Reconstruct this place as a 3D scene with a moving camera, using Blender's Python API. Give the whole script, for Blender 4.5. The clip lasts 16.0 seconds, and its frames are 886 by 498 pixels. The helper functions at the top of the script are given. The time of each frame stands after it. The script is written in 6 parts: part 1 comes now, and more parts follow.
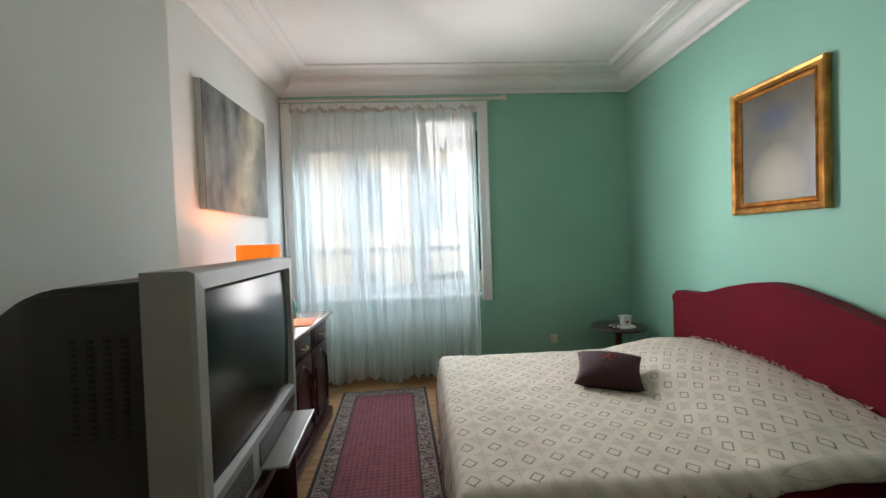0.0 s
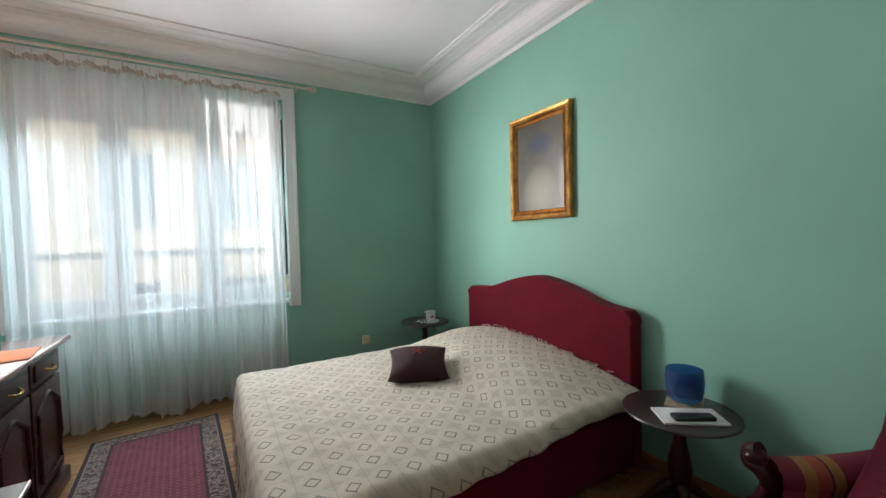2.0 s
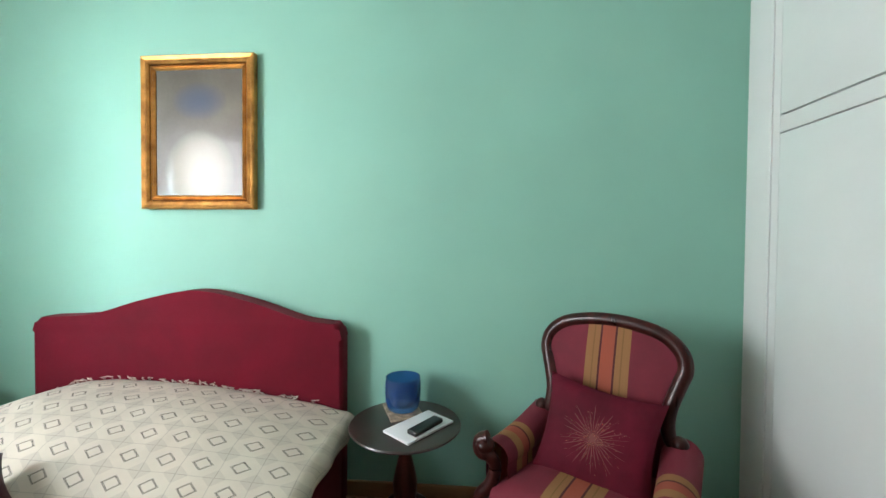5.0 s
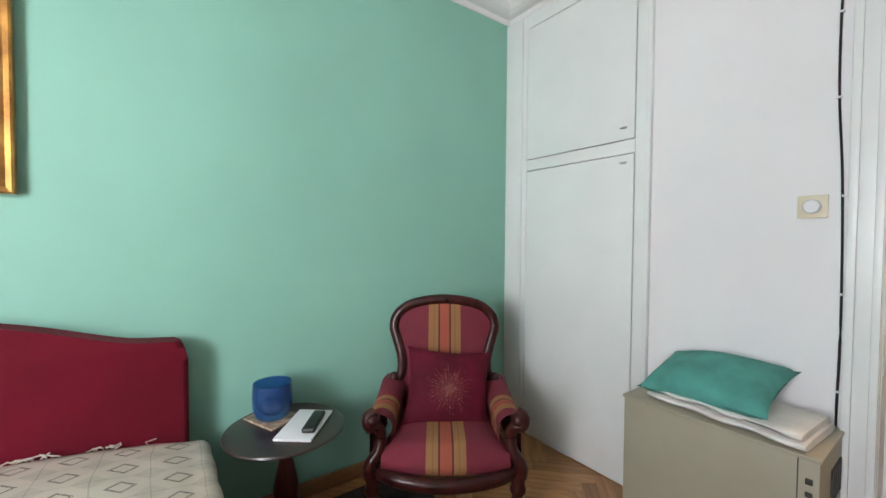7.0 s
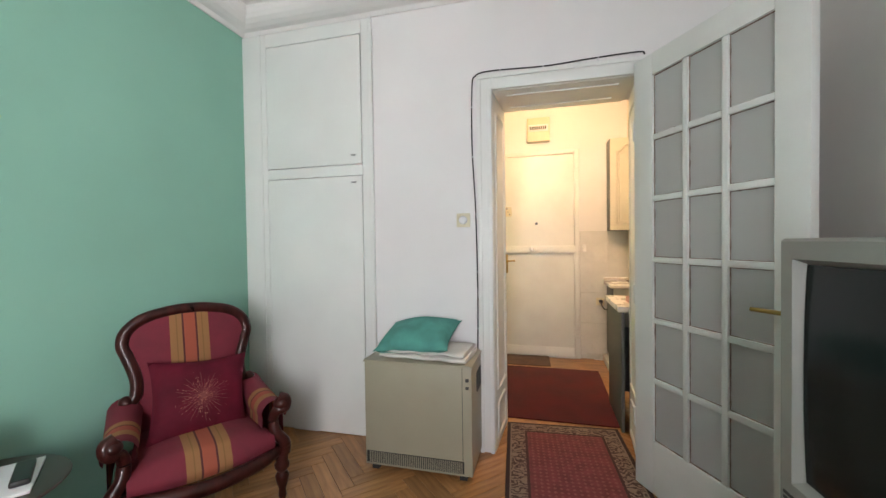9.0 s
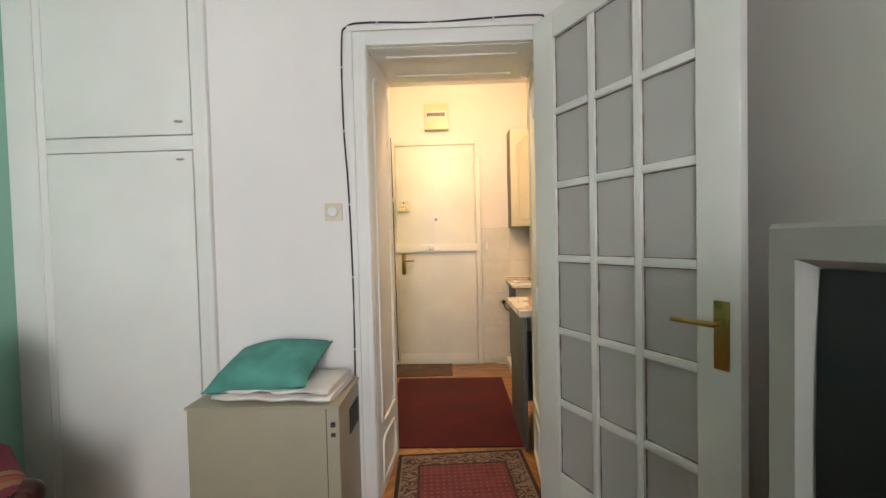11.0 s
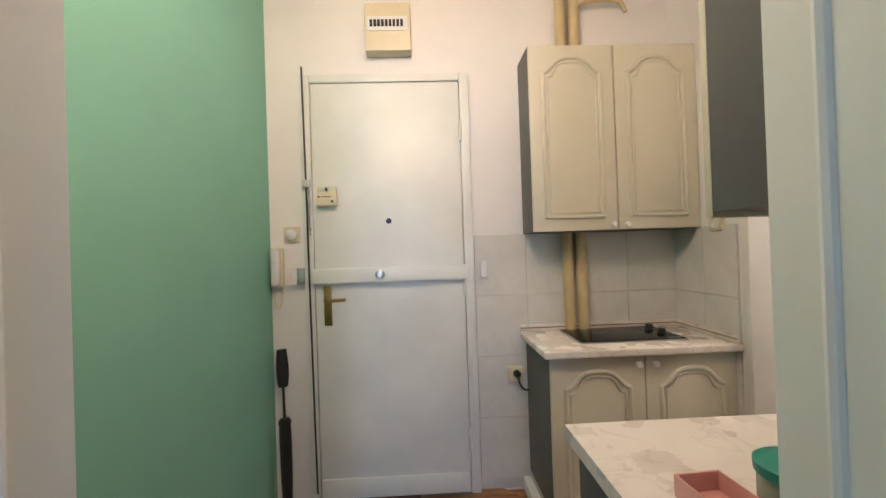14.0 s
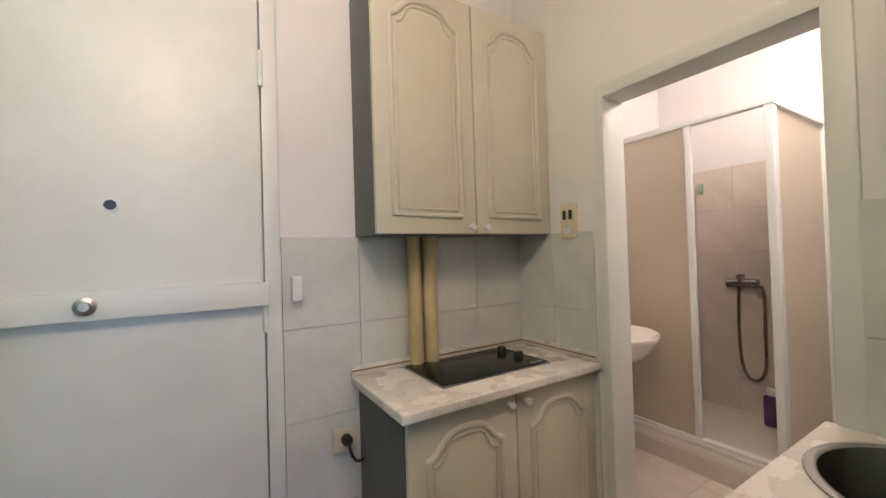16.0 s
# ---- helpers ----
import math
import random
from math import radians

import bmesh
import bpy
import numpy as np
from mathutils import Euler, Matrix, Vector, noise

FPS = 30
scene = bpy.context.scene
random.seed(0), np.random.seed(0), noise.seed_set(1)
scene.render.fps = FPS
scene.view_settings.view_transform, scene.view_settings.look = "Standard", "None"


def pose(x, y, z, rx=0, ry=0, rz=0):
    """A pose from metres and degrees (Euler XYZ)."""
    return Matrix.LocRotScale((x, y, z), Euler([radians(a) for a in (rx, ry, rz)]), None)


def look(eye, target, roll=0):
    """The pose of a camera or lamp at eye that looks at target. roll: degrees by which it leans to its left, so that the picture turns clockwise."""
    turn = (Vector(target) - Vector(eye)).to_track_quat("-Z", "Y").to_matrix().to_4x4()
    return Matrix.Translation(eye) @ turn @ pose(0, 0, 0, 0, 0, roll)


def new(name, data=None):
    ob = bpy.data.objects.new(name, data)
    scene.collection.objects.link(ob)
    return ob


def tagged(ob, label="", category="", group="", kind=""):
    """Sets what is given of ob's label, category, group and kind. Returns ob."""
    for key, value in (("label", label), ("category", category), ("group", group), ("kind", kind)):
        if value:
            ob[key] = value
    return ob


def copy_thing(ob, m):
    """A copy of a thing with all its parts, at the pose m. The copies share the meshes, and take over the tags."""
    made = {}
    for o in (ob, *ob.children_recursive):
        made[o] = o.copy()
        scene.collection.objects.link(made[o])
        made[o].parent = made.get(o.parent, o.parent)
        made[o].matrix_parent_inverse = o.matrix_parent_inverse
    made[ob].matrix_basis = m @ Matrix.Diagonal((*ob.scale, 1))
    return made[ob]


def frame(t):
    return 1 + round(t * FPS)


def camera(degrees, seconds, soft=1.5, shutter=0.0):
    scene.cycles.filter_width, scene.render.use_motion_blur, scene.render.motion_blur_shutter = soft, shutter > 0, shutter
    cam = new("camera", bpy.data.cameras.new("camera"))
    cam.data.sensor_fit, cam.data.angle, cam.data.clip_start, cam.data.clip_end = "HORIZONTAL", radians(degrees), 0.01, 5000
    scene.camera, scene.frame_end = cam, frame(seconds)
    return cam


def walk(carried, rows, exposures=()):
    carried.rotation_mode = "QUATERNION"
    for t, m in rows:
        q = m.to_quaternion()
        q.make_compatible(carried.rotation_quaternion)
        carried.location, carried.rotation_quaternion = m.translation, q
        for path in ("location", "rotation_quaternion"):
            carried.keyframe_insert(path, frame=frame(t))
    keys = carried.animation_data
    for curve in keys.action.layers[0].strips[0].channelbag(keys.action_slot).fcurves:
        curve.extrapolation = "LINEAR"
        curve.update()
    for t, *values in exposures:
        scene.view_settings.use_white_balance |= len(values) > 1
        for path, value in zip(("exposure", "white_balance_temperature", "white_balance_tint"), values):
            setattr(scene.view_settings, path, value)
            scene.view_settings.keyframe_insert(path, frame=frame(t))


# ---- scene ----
cam = camera(97.6, 16.0)
PATH = [
    (0, (0.702, 0.025, 1.334), (0.795, 2.022, 1.29), -1.9),
    (0.5, (0.688, 0.073, 1.336), (0.998, 2.048, 1.292), -2.0),
    (1, (0.678, 0.083, 1.337), (1.23, 2.004, 1.28), -2.0),
    (1.5, (0.691, 0.092, 1.314), (1.487, 1.926, 1.261), -1.7),
    (2, (0.702, 0.1, 1.316), (1.71, 1.827, 1.258), -1.4),
    (2.5, (0.734, 0.107, 1.285), (1.93, 1.71, 1.242), -1.1),
    (3, (0.717, 0.156, 1.289), (2.104, 1.596, 1.234), -1.0),
    (3.5, (0.811, 0.272, 1.27), (2.396, 1.49, 1.226), -0.7),
    (4, (0.851, 0.403, 1.284), (2.618, 1.339, 1.232), -1.1),
    (4.2, (0.854, 0.475, 1.289), (2.69, 1.265, 1.232), -1.1),
    (6.3, (0.894, 1.257, 1.266), (2.739, 0.484, 1.232), 0.8),
    (6.5, (0.884, 1.317, 1.297), (2.675, 0.428, 1.24), 0.2),
    (7, (0.823, 1.485, 1.294), (2.442, 0.313, 1.238), 0.4),
    (7.5, (0.786, 1.635, 1.304), (2.154, 0.178, 1.247), 0.3),
    (8, (0.779, 1.783, 1.287), (1.877, 0.112, 1.239), -0.2),
    (8.5, (0.751, 1.872, 1.285), (1.539, 0.035, 1.243), -0.6),
    (9, (0.717, 1.884, 1.291), (1.214, -0.053, 1.252), -0.8),
    (9.5, (0.663, 1.867, 1.294), (0.919, -0.116, 1.253), -1.1),
    (9.7, (0.636, 1.846, 1.295), (0.83, -0.144, 1.249), -1.2),
    (12, (0.605, 0.785, 1.267), (0.641, -1.214, 1.214), -1.4),
    (12.5, (0.557, 0.444, 1.287), (0.63, -1.554, 1.235), -1.5),
    (13, (0.583, 0.088, 1.278), (0.627, -1.911, 1.249), -1.7),
    (13.5, (0.566, -0.21, 1.255), (0.599, -2.21, 1.264), -1.6),
    (14, (0.57, -0.441, 1.298), (0.498, -2.44, 1.312), -1.9),
    (14.5, (0.567, -0.643, 1.299), (0.274, -2.621, 1.317), -1.9),
    (15, (0.572, -0.816, 1.305), (0.038, -2.744, 1.32), -1.7),
    (15.5, (0.571, -0.952, 1.294), (-0.233, -2.783, 1.318), -1.6),
    (16, (0.554, -1.088, 1.3), (-0.494, -2.791, 1.33), -1.8),
]
walk(cam, [(t, look(eye, target, roll)) for t, eye, target, roll in PATH],
     [(0, 0.46, 6800, 15), (2, 0.46, 6800, 14), (3.5, 0.74, 6700, 13), (4.2, 1.14, 6500, 12), (6.5, 1.34, 6500, 15), (7.5, 1.12, 6600, 18), (9, 1.12, 6800, 19), (9.7, 1.12, 6800, 19), (12, 0.88, 7500, 20), (12.5, 0.64, 7700, 23), (13, 0.56, 7400, 23), (13.5, 0.60, 6000, 18), (14.5, 0.70, 4700, 14), (16, 0.52, 4850, 15)])

# ---- world and light ----
world = bpy.data.worlds.new("sky")
scene.world = world
world.use_nodes = True
wn = world.node_tree.nodes
sky = wn.new("ShaderNodeTexSky")
sky.sky_type, sky.sun_disc = "NISHITA", False
sky.sun_elevation, sky.sun_rotation = radians(48), radians(160)
wn["Background"].inputs[1].default_value = 0.12
world.node_tree.links.new(sky.outputs[0], wn["Background"].inputs[0])


def lamp(name, kind, m, energy, color=(1, 1, 1), size=0.1, size_y=None):
    d = bpy.data.lights.new(name, kind)
    d.energy, d.color = energy, color
    if kind == "SUN":
        d.angle = size
    elif kind == "AREA":
        d.size = size
        if size_y:
            d.shape, d.size_y = "RECTANGLE", size_y
    else:
        d.shadow_soft_size = size
    ob = new(name, d)
    ob.matrix_world = m
    return ob


lamp("sun", "SUN", look((6, -14, 18), (0, 0, 0)), 4.0, (1, 0.95, 0.86), radians(0.5))
lamp("sky_light", "AREA", look((0.35, 4.9, 3.35), (0.5, 2.6, 0.7)), 225, (0.62, 0.84, 1.0), 2.6, 1.3)
# added lamps inside the curtain stand in for the window's daylight, to either side
east = lamp("window_daylight_east", "AREA", look((0.85, 3.42, 1.60), (2.70, 0.95, 1.70)), 14.5, (0.97, 0.97, 1.0), 0.5, 1.4)
west = lamp("window_daylight_west", "AREA", look((0.0, 3.42, 1.60), (-1.25, 1.63, 1.80)), 0.8, (0.98, 0.97, 1.0), 0.5, 1.4)
east.data.spread, west.data.spread = radians(125), radians(95)
# a third lamp added before the curtain, for daylight straight into the room
lamp("window_daylight", "AREA", look((0.36, 3.60, 1.70), (0.7, 0.7, 1.85)), 13, (0.90, 0.96, 1.0), 1.6, 1.5)
# strip lamp added at the curtain's edge, for the bright band on the wall
slot = lamp("window_edge_daylight", "AREA", look((1.235, 3.60, 1.65), (2.765, 2.62, 1.62)), 0.34, (0.66, 0.88, 1.0), 0.04, 1.5)
slot.data.spread = radians(22)
lamp("hall_ceiling_lamp", "POINT", pose(0.62, -1.12, 2.58), 24.5, (1, 0.64, 0.335), 0.08)
lamp("bathroom_lamp", "POINT", pose(-1.75, -1.60, 2.45), 24, (1, 0.70, 0.42), 0.1)

# ---- materials ----
def mat(name, color, rough=0.6, metal=0.0, var=0.08, scale=6.0, grain=120.0, bump=0.1, stretch=None, dark=None, coat=0.0, spec=0.5, sheen=0.0, dist=0.002):
    """Principled surface with stains at one scale and grain at another; colour in linear values."""
    m = bpy.data.materials.new(name)
    m.use_nodes = True
    n, l = m.node_tree.nodes, m.node_tree.links
    p = n["Principled BSDF"]
    tc = n.new("ShaderNodeTexCoord")
    src = tc.outputs["Object"]
    if stretch:
        mp = n.new("ShaderNodeMapping")
        mp.inputs["Scale"].default_value = stretch
        l.new(src, mp.inputs[0])
        src = mp.outputs[0]
    big, fine = n.new("ShaderNodeTexNoise"), n.new("ShaderNodeTexNoise")
    big.inputs["Scale"].default_value, big.inputs["Detail"].default_value = scale, 4
    fine.inputs["Scale"].default_value, fine.inputs["Detail"].default_value = grain, 3
    l.new(src, big.inputs["Vector"])
    l.new(src, fine.inputs["Vector"])
    mix = n.new("ShaderNodeMix")
    mix.data_type = "RGBA"
    low = dark if dark else tuple(c * (1 - var * 2.2) for c in color)
    mix.inputs[6].default_value, mix.inputs[7].default_value = (*low, 1), (*tuple(min(1, c * (1 + var)) for c in color), 1)
    add = n.new("ShaderNodeMath")
    add.operation = "MULTIPLY_ADD"
    add.inputs[1].default_value, add.inputs[2].default_value = 0.35, -0.17
    l.new(fine.outputs[0], add.inputs[0])
    ramp = n.new("ShaderNodeMapRange")
    ramp.inputs[1].default_value, ramp.inputs[2].default_value = 0.3, 0.7
    l.new(big.outputs[0], ramp.inputs[0])
    tot = n.new("ShaderNodeMath")
    l.new(ramp.outputs[0], tot.inputs[0])
    l.new(add.outputs[0], tot.inputs[1])
    tot.use_clamp = True
    l.new(tot.outputs[0], mix.inputs[0])
    l.new(mix.outputs[2], p.inputs["Base Color"])
    rr = n.new("ShaderNodeMapRange")
    rr.inputs[3].default_value, rr.inputs[4].default_value = max(0.02, rough - 0.07), min(1, rough + 0.07)
    l.new(big.outputs[0], rr.inputs[0])
    l.new(rr.outputs[0], p.inputs["Roughness"])
    p.inputs["Metallic"].default_value = metal
    p.inputs["Coat Weight"].default_value = coat
    p.inputs["Specular IOR Level"].default_value = spec
    p.inputs["Sheen Weight"].default_value = sheen
    if bump:
        b = n.new("ShaderNodeBump")
        b.inputs["Strength"].default_value, b.inputs["Distance"].default_value = bump, dist
        l.new(fine.outputs[0], b.inputs["Height"])
        l.new(b.outputs[0], p.inputs["Normal"])
    m["mix"] = mix.name
    return m


def mathn(n, l, op, a, b=None, c=None):
    q = n.new("ShaderNodeMath")
    q.operation = op
    for i, v in enumerate((a, b, c)):
        if v is None:
            continue
        if isinstance(v, (int, float)):
            q.inputs[i].default_value = v
        else:
            l.new(v, q.inputs[i])
    return q.outputs[0]


def overlay(m, factor_of, color):
    """Lay a second colour over a material where factor_of(nodes, links, x, y, z) is 1."""
    n, l = m.node_tree.nodes, m.node_tree.links
    p = n["Principled BSDF"]
    old = p.inputs["Base Color"].links[0].from_socket
    sep = n.new("ShaderNodeSeparateXYZ")
    tc = n.new("ShaderNodeTexCoord")
    l.new(tc.outputs["Object"], sep.inputs[0])
    f = factor_of(n, l, *sep.outputs)
    mx = n.new("ShaderNodeMix")
    mx.data_type = "RGBA"
    mx.inputs[7].default_value = (*color, 1)
    l.new(f, mx.inputs[0])
    l.new(old, mx.inputs[6])
    l.new(mx.outputs[2], p.inputs["Base Color"])
    return m


def band(n, l, v, lo, hi):
    return mathn(n, l, "MULTIPLY", mathn(n, l, "GREATER_THAN", v, lo), mathn(n, l, "LESS_THAN", v, hi))


GREEN = mat("green wall paint", (0.235, 0.49, 0.385), 0.62, var=0.04, scale=1.3, grain=260, bump=0.12)
WHITE = mat("white wall paint", (0.78, 0.77, 0.77), 0.7, var=0.025, scale=1.6, grain=220, bump=0.15)
GREYWALL = mat("off-white side wall paint", (0.72, 0.71, 0.68), 0.7, var=0.03, scale=1.4, grain=220, bump=0.15)
CEIL = mat("ceiling paint", (0.80, 0.785, 0.77), 0.8, var=0.02, scale=2, grain=180, bump=0.1)
PUTTY = mat("browned window putty", (0.24, 0.19, 0.16), 0.85, var=0.35, scale=30, grain=140, bump=0.4, dark=(0.13, 0.085, 0.065))
GLOSSW = mat("white gloss paint", (0.74, 0.76, 0.74), 0.32, var=0.02, scale=3, grain=60, bump=0.06)
DOORW = mat("grey-white door paint", (0.70, 0.72, 0.70), 0.4, var=0.03, scale=4, grain=90, bump=0.08)
IVORY = mat("ivory plastic", (0.66, 0.60, 0.44), 0.4, var=0.04, bump=0.03)
CREAM = mat("cream lacquered cabinet front", (0.60, 0.58, 0.475), 0.42, var=0.03, scale=3, grain=80, bump=0.05)
GREYPANEL = mat("dark grey laminate", (0.105, 0.108, 0.105), 0.5, var=0.05, grain=300, bump=0.1)
MARBLE = mat("white marbled worktop", (0.72, 0.69, 0.65), 0.28, var=0.03, scale=9, grain=40, bump=0.02, dark=(0.67, 0.64, 0.60))
TILE = mat("grey-white glazed tile", (0.66, 0.66, 0.64), 0.2, var=0.04, scale=5, grain=30, bump=0.02)
GROUT = mat("grey grout", (0.60, 0.60, 0.58), 0.9, var=0.1)
BATHGROUT = mat("beige grout", (0.60, 0.53, 0.47), 0.9, var=0.05)
BATHTILE = mat("beige bathroom wall tile", (0.68, 0.61, 0.55), 0.3, var=0.04, scale=4, grain=30, bump=0.02)
WOOD = mat("herringbone oak", (0.36, 0.19, 0.075), 0.34, var=0.2, scale=3, grain=22, bump=0.12, stretch=(1, 9, 1), dark=(0.17, 0.078, 0.028), coat=0.15)
SKIRT = mat("oak skirting", (0.30, 0.16, 0.07), 0.45, var=0.15, scale=4, grain=30, stretch=(1, 1, 8))
MAHOG = mat("dark mahogany", (0.042, 0.009, 0.007), 0.30, var=0.3, scale=5, grain=60, bump=0.03, stretch=(6, 6, 1), coat=0.05, spec=0.3)
DARKTOP = mat("dark brown polished table top", (0.034, 0.019, 0.017), 0.34, var=0.25, scale=4, grain=50, bump=0.03, coat=0.2)
CRIMSON = mat("crimson velvet", (0.135, 0.004, 0.014), 0.85, var=0.10, scale=5, grain=320, bump=0.2, sheen=0.03, spec=0.2)
MAROON = mat("dark maroon cushion cloth", (0.038, 0.007, 0.011), 0.8, var=0.2, scale=9, grain=260, bump=0.3)
TEAL = mat("turquoise towelling cloth", (0.075, 0.30, 0.26), 0.95, var=0.12, scale=10, grain=240, bump=0.6)
WHITECLOTH = mat("white folded cotton", (0.74, 0.71, 0.67), 0.95, var=0.05, scale=12, grain=200, bump=0.5)
GOLD = mat("gilt frame", (0.56, 0.29, 0.075), 0.38, metal=0.75, var=0.2, scale=14, grain=90, bump=0.15, dark=(0.28, 0.12, 0.03))
BRASS = mat("aged brass", (0.42, 0.29, 0.09), 0.3, metal=1, var=0.15)
CHROME = mat("chrome", (0.62, 0.62, 0.62), 0.3, metal=1, var=0.05, bump=0)
BLACK = mat("black plastic", (0.012, 0.012, 0.012), 0.35, var=0.1, bump=0.05)
TVGREY = mat("silver-grey plastic", (0.26, 0.265, 0.245), 0.42, var=0.04, grain=300, bump=0.08)
TVDARK = mat("charcoal plastic", (0.035, 0.033, 0.033), 0.5, var=0.08, grain=300, bump=0.15)
SCREEN = mat("dark picture tube glass", (0.008, 0.012, 0.012), 0.16, var=0.02, bump=0, spec=0.22)
HEATER = mat("putty enamel", (0.34, 0.315, 0.235), 0.45, var=0.04, scale=3, grain=160, bump=0.06)
HEATDARK = mat("dark grille", (0.03, 0.03, 0.028), 0.5, bump=0.05)
PORCELAIN = mat("white porcelain", (0.80, 0.76, 0.71), 0.12, var=0.015, bump=0)
PIPE = mat("cream painted pipe", (0.58, 0.48, 0.27), 0.4, var=0.08, scale=9)
REDRUG = mat("plain red carpet", (0.072, 0.004, 0.006), 0.95, var=0.14, scale=5, grain=260, bump=0.6)
MATGREY = mat("taupe doormat", (0.105, 0.068, 0.05), 0.95, var=0.15, scale=8, grain=300, bump=0.6)
DARKRUG = mat("dark brown rug", (0.035, 0.024, 0.022), 0.95, var=0.3, scale=14, grain=220, bump=0.6)
PAPER = mat("white paper", (0.72, 0.73, 0.74), 0.7, var=0.03)
PINK = mat("pink tray", (0.62, 0.33, 0.28), 0.4, var=0.05)
FACADE = mat("pale yellow render", (0.62, 0.55, 0.42), 0.9, var=0.07, scale=0.7, grain=20, bump=0.2)
FACGLASS = mat("far window glass", (0.10, 0.12, 0.14), 0.1, var=0.1, bump=0)
ASPHALT = mat("asphalt", (0.06, 0.06, 0.06), 0.95, var=0.1, scale=2)
ROD = mat("ivory painted rod", (0.62, 0.56, 0.50), 0.45, var=0.05)
CANVAS_EDGE = mat("raw canvas edge", (0.58, 0.54, 0.48), 0.9, var=0.05)
PURPLE = mat("purple bottle plastic", (0.11, 0.05, 0.16), 0.3, var=0.1)
BEIGECLOTH = mat("beige towel", (0.42, 0.25, 0.17), 0.95, var=0.1, grain=200, bump=0.5)
ORANGE = mat("orange cloth mat", (0.62, 0.34, 0.22), 0.9, var=0.05)


def veins(n, l, x, y, z):
    """Thin grey veins where a distorted noise crosses its middle value."""
    w = n.new("ShaderNodeTexNoise")
    w.inputs["Scale"].default_value, w.inputs["Detail"].default_value, w.inputs["Distortion"].default_value = 5.5, 6, 1.4
    tc = n.new("ShaderNodeTexCoord")
    l.new(tc.outputs["Object"], w.inputs["Vector"])
    near = mathn(n, l, "ABSOLUTE", mathn(n, l, "SUBTRACT", w.outputs[0], 0.56))
    return mathn(n, l, "MAXIMUM", mathn(n, l, "MULTIPLY_ADD", near, -14.0, 0.34), 0.0)


overlay(MARBLE, veins, (0.40, 0.37, 0.35))
overlay(TILE, veins, (0.56, 0.56, 0.55))


def weave(n, l, u, v, cell):
    a = mathn(n, l, "ABSOLUTE", mathn(n, l, "SUBTRACT", mathn(n, l, "FRACT", mathn(n, l, "MULTIPLY", u, 1 / cell)), 0.5))
    b = mathn(n, l, "ABSOLUTE", mathn(n, l, "SUBTRACT", mathn(n, l, "FRACT", mathn(n, l, "MULTIPLY", v, 1 / cell)), 0.5))
    return a, b


def lace_holes(n, l, x, y, z):
    v = mathn(n, l, "SUBTRACT", y, mathn(n, l, "MULTIPLY", z, 0.9))
    u = mathn(n, l, "ADD", x, mathn(n, l, "MULTIPLY", z, 0.6))
    a, b = weave(n, l, u, v, 0.118)
    d = mathn(n, l, "ADD", mathn(n, l, "MULTIPLY", a, 1.0), b)
    ring = band(n, l, d, 0.205, 0.285)
    p = mathn(n, l, "FRACT", mathn(n, l, "MULTIPLY", mathn(n, l, "SUBTRACT", a, b), 17.0))
    return mathn(n, l, "MULTIPLY", mathn(n, l, "MULTIPLY", ring, mathn(n, l, "GREATER_THAN", p, 0.34)), 0.95)


def lace_net(n, l, x, y, z):
    v = mathn(n, l, "SUBTRACT", y, mathn(n, l, "MULTIPLY", z, 0.9))
    u = mathn(n, l, "ADD", x, mathn(n, l, "MULTIPLY", z, 0.6))
    a, b = weave(n, l, u, v, 0.118)
    s = mathn(n, l, "GREATER_THAN", mathn(n, l, "MAXIMUM", a, b), 0.488)
    t = mathn(n, l, "GREATER_THAN", mathn(n, l, "ADD", a, b), 0.66)
    w = mathn(n, l, "MULTIPLY", t, mathn(n, l, "GREATER_THAN", mathn(n, l, "MULTIPLY", mathn(n, l, "SUBTRACT", a, 0.25), mathn(n, l, "SUBTRACT", b, 0.25)), -0.012))
    return mathn(n, l, "ADD", mathn(n, l, "MULTIPLY", s, 0.5), mathn(n, l, "MULTIPLY", w, 0.28))


LACE = mat("cream crocheted lace", (0.63, 0.565, 0.47), 0.95, var=0.05, scale=7, grain=380, bump=0.7)
overlay(LACE, lace_net, (0.34, 0.31, 0.26))
overlay(LACE, lace_holes, (0.075, 0.065, 0.055))

STRIPE = mat("red striped upholstery", (0.165, 0.016, 0.030), 0.85, var=0.1, scale=8, grain=420, bump=0.35)
overlay(STRIPE, lambda n, l, x, y, z: band(n, l, mathn(n, l, "ABSOLUTE", x), 0.0, 0.088), (0.26, 0.125, 0.045))
overlay(STRIPE, lambda n, l, x, y, z: band(n, l, mathn(n, l, "ABSOLUTE", x), 0.0, 0.026), (0.30, 0.065, 0.035))
overlay(STRIPE, lambda n, l, x, y, z: band(n, l, mathn(n, l, "ABSOLUTE", x), 0.026, 0.034), (0.07, 0.012, 0.012))
overlay(STRIPE, lambda n, l, x, y, z: band(n, l, mathn(n, l, "ABSOLUTE", x), 0.055, 0.060), (0.19, 0.10, 0.03))
ARMCLOTH = mat("red striped arm upholstery", (0.165, 0.016, 0.030), 0.85, var=0.1, scale=8, grain=420, bump=0.35)
overlay(ARMCLOTH, lambda n, l, x, y, z: band(n, l, y, 0.085, 0.205), (0.26, 0.125, 0.045))
overlay(ARMCLOTH, lambda n, l, x, y, z: band(n, l, y, 0.125, 0.165), (0.28, 0.06, 0.035))
overlay(ARMCLOTH, lambda n, l, x, y, z: band(n, l, y, 0.165, 0.172), (0.07, 0.012, 0.012))


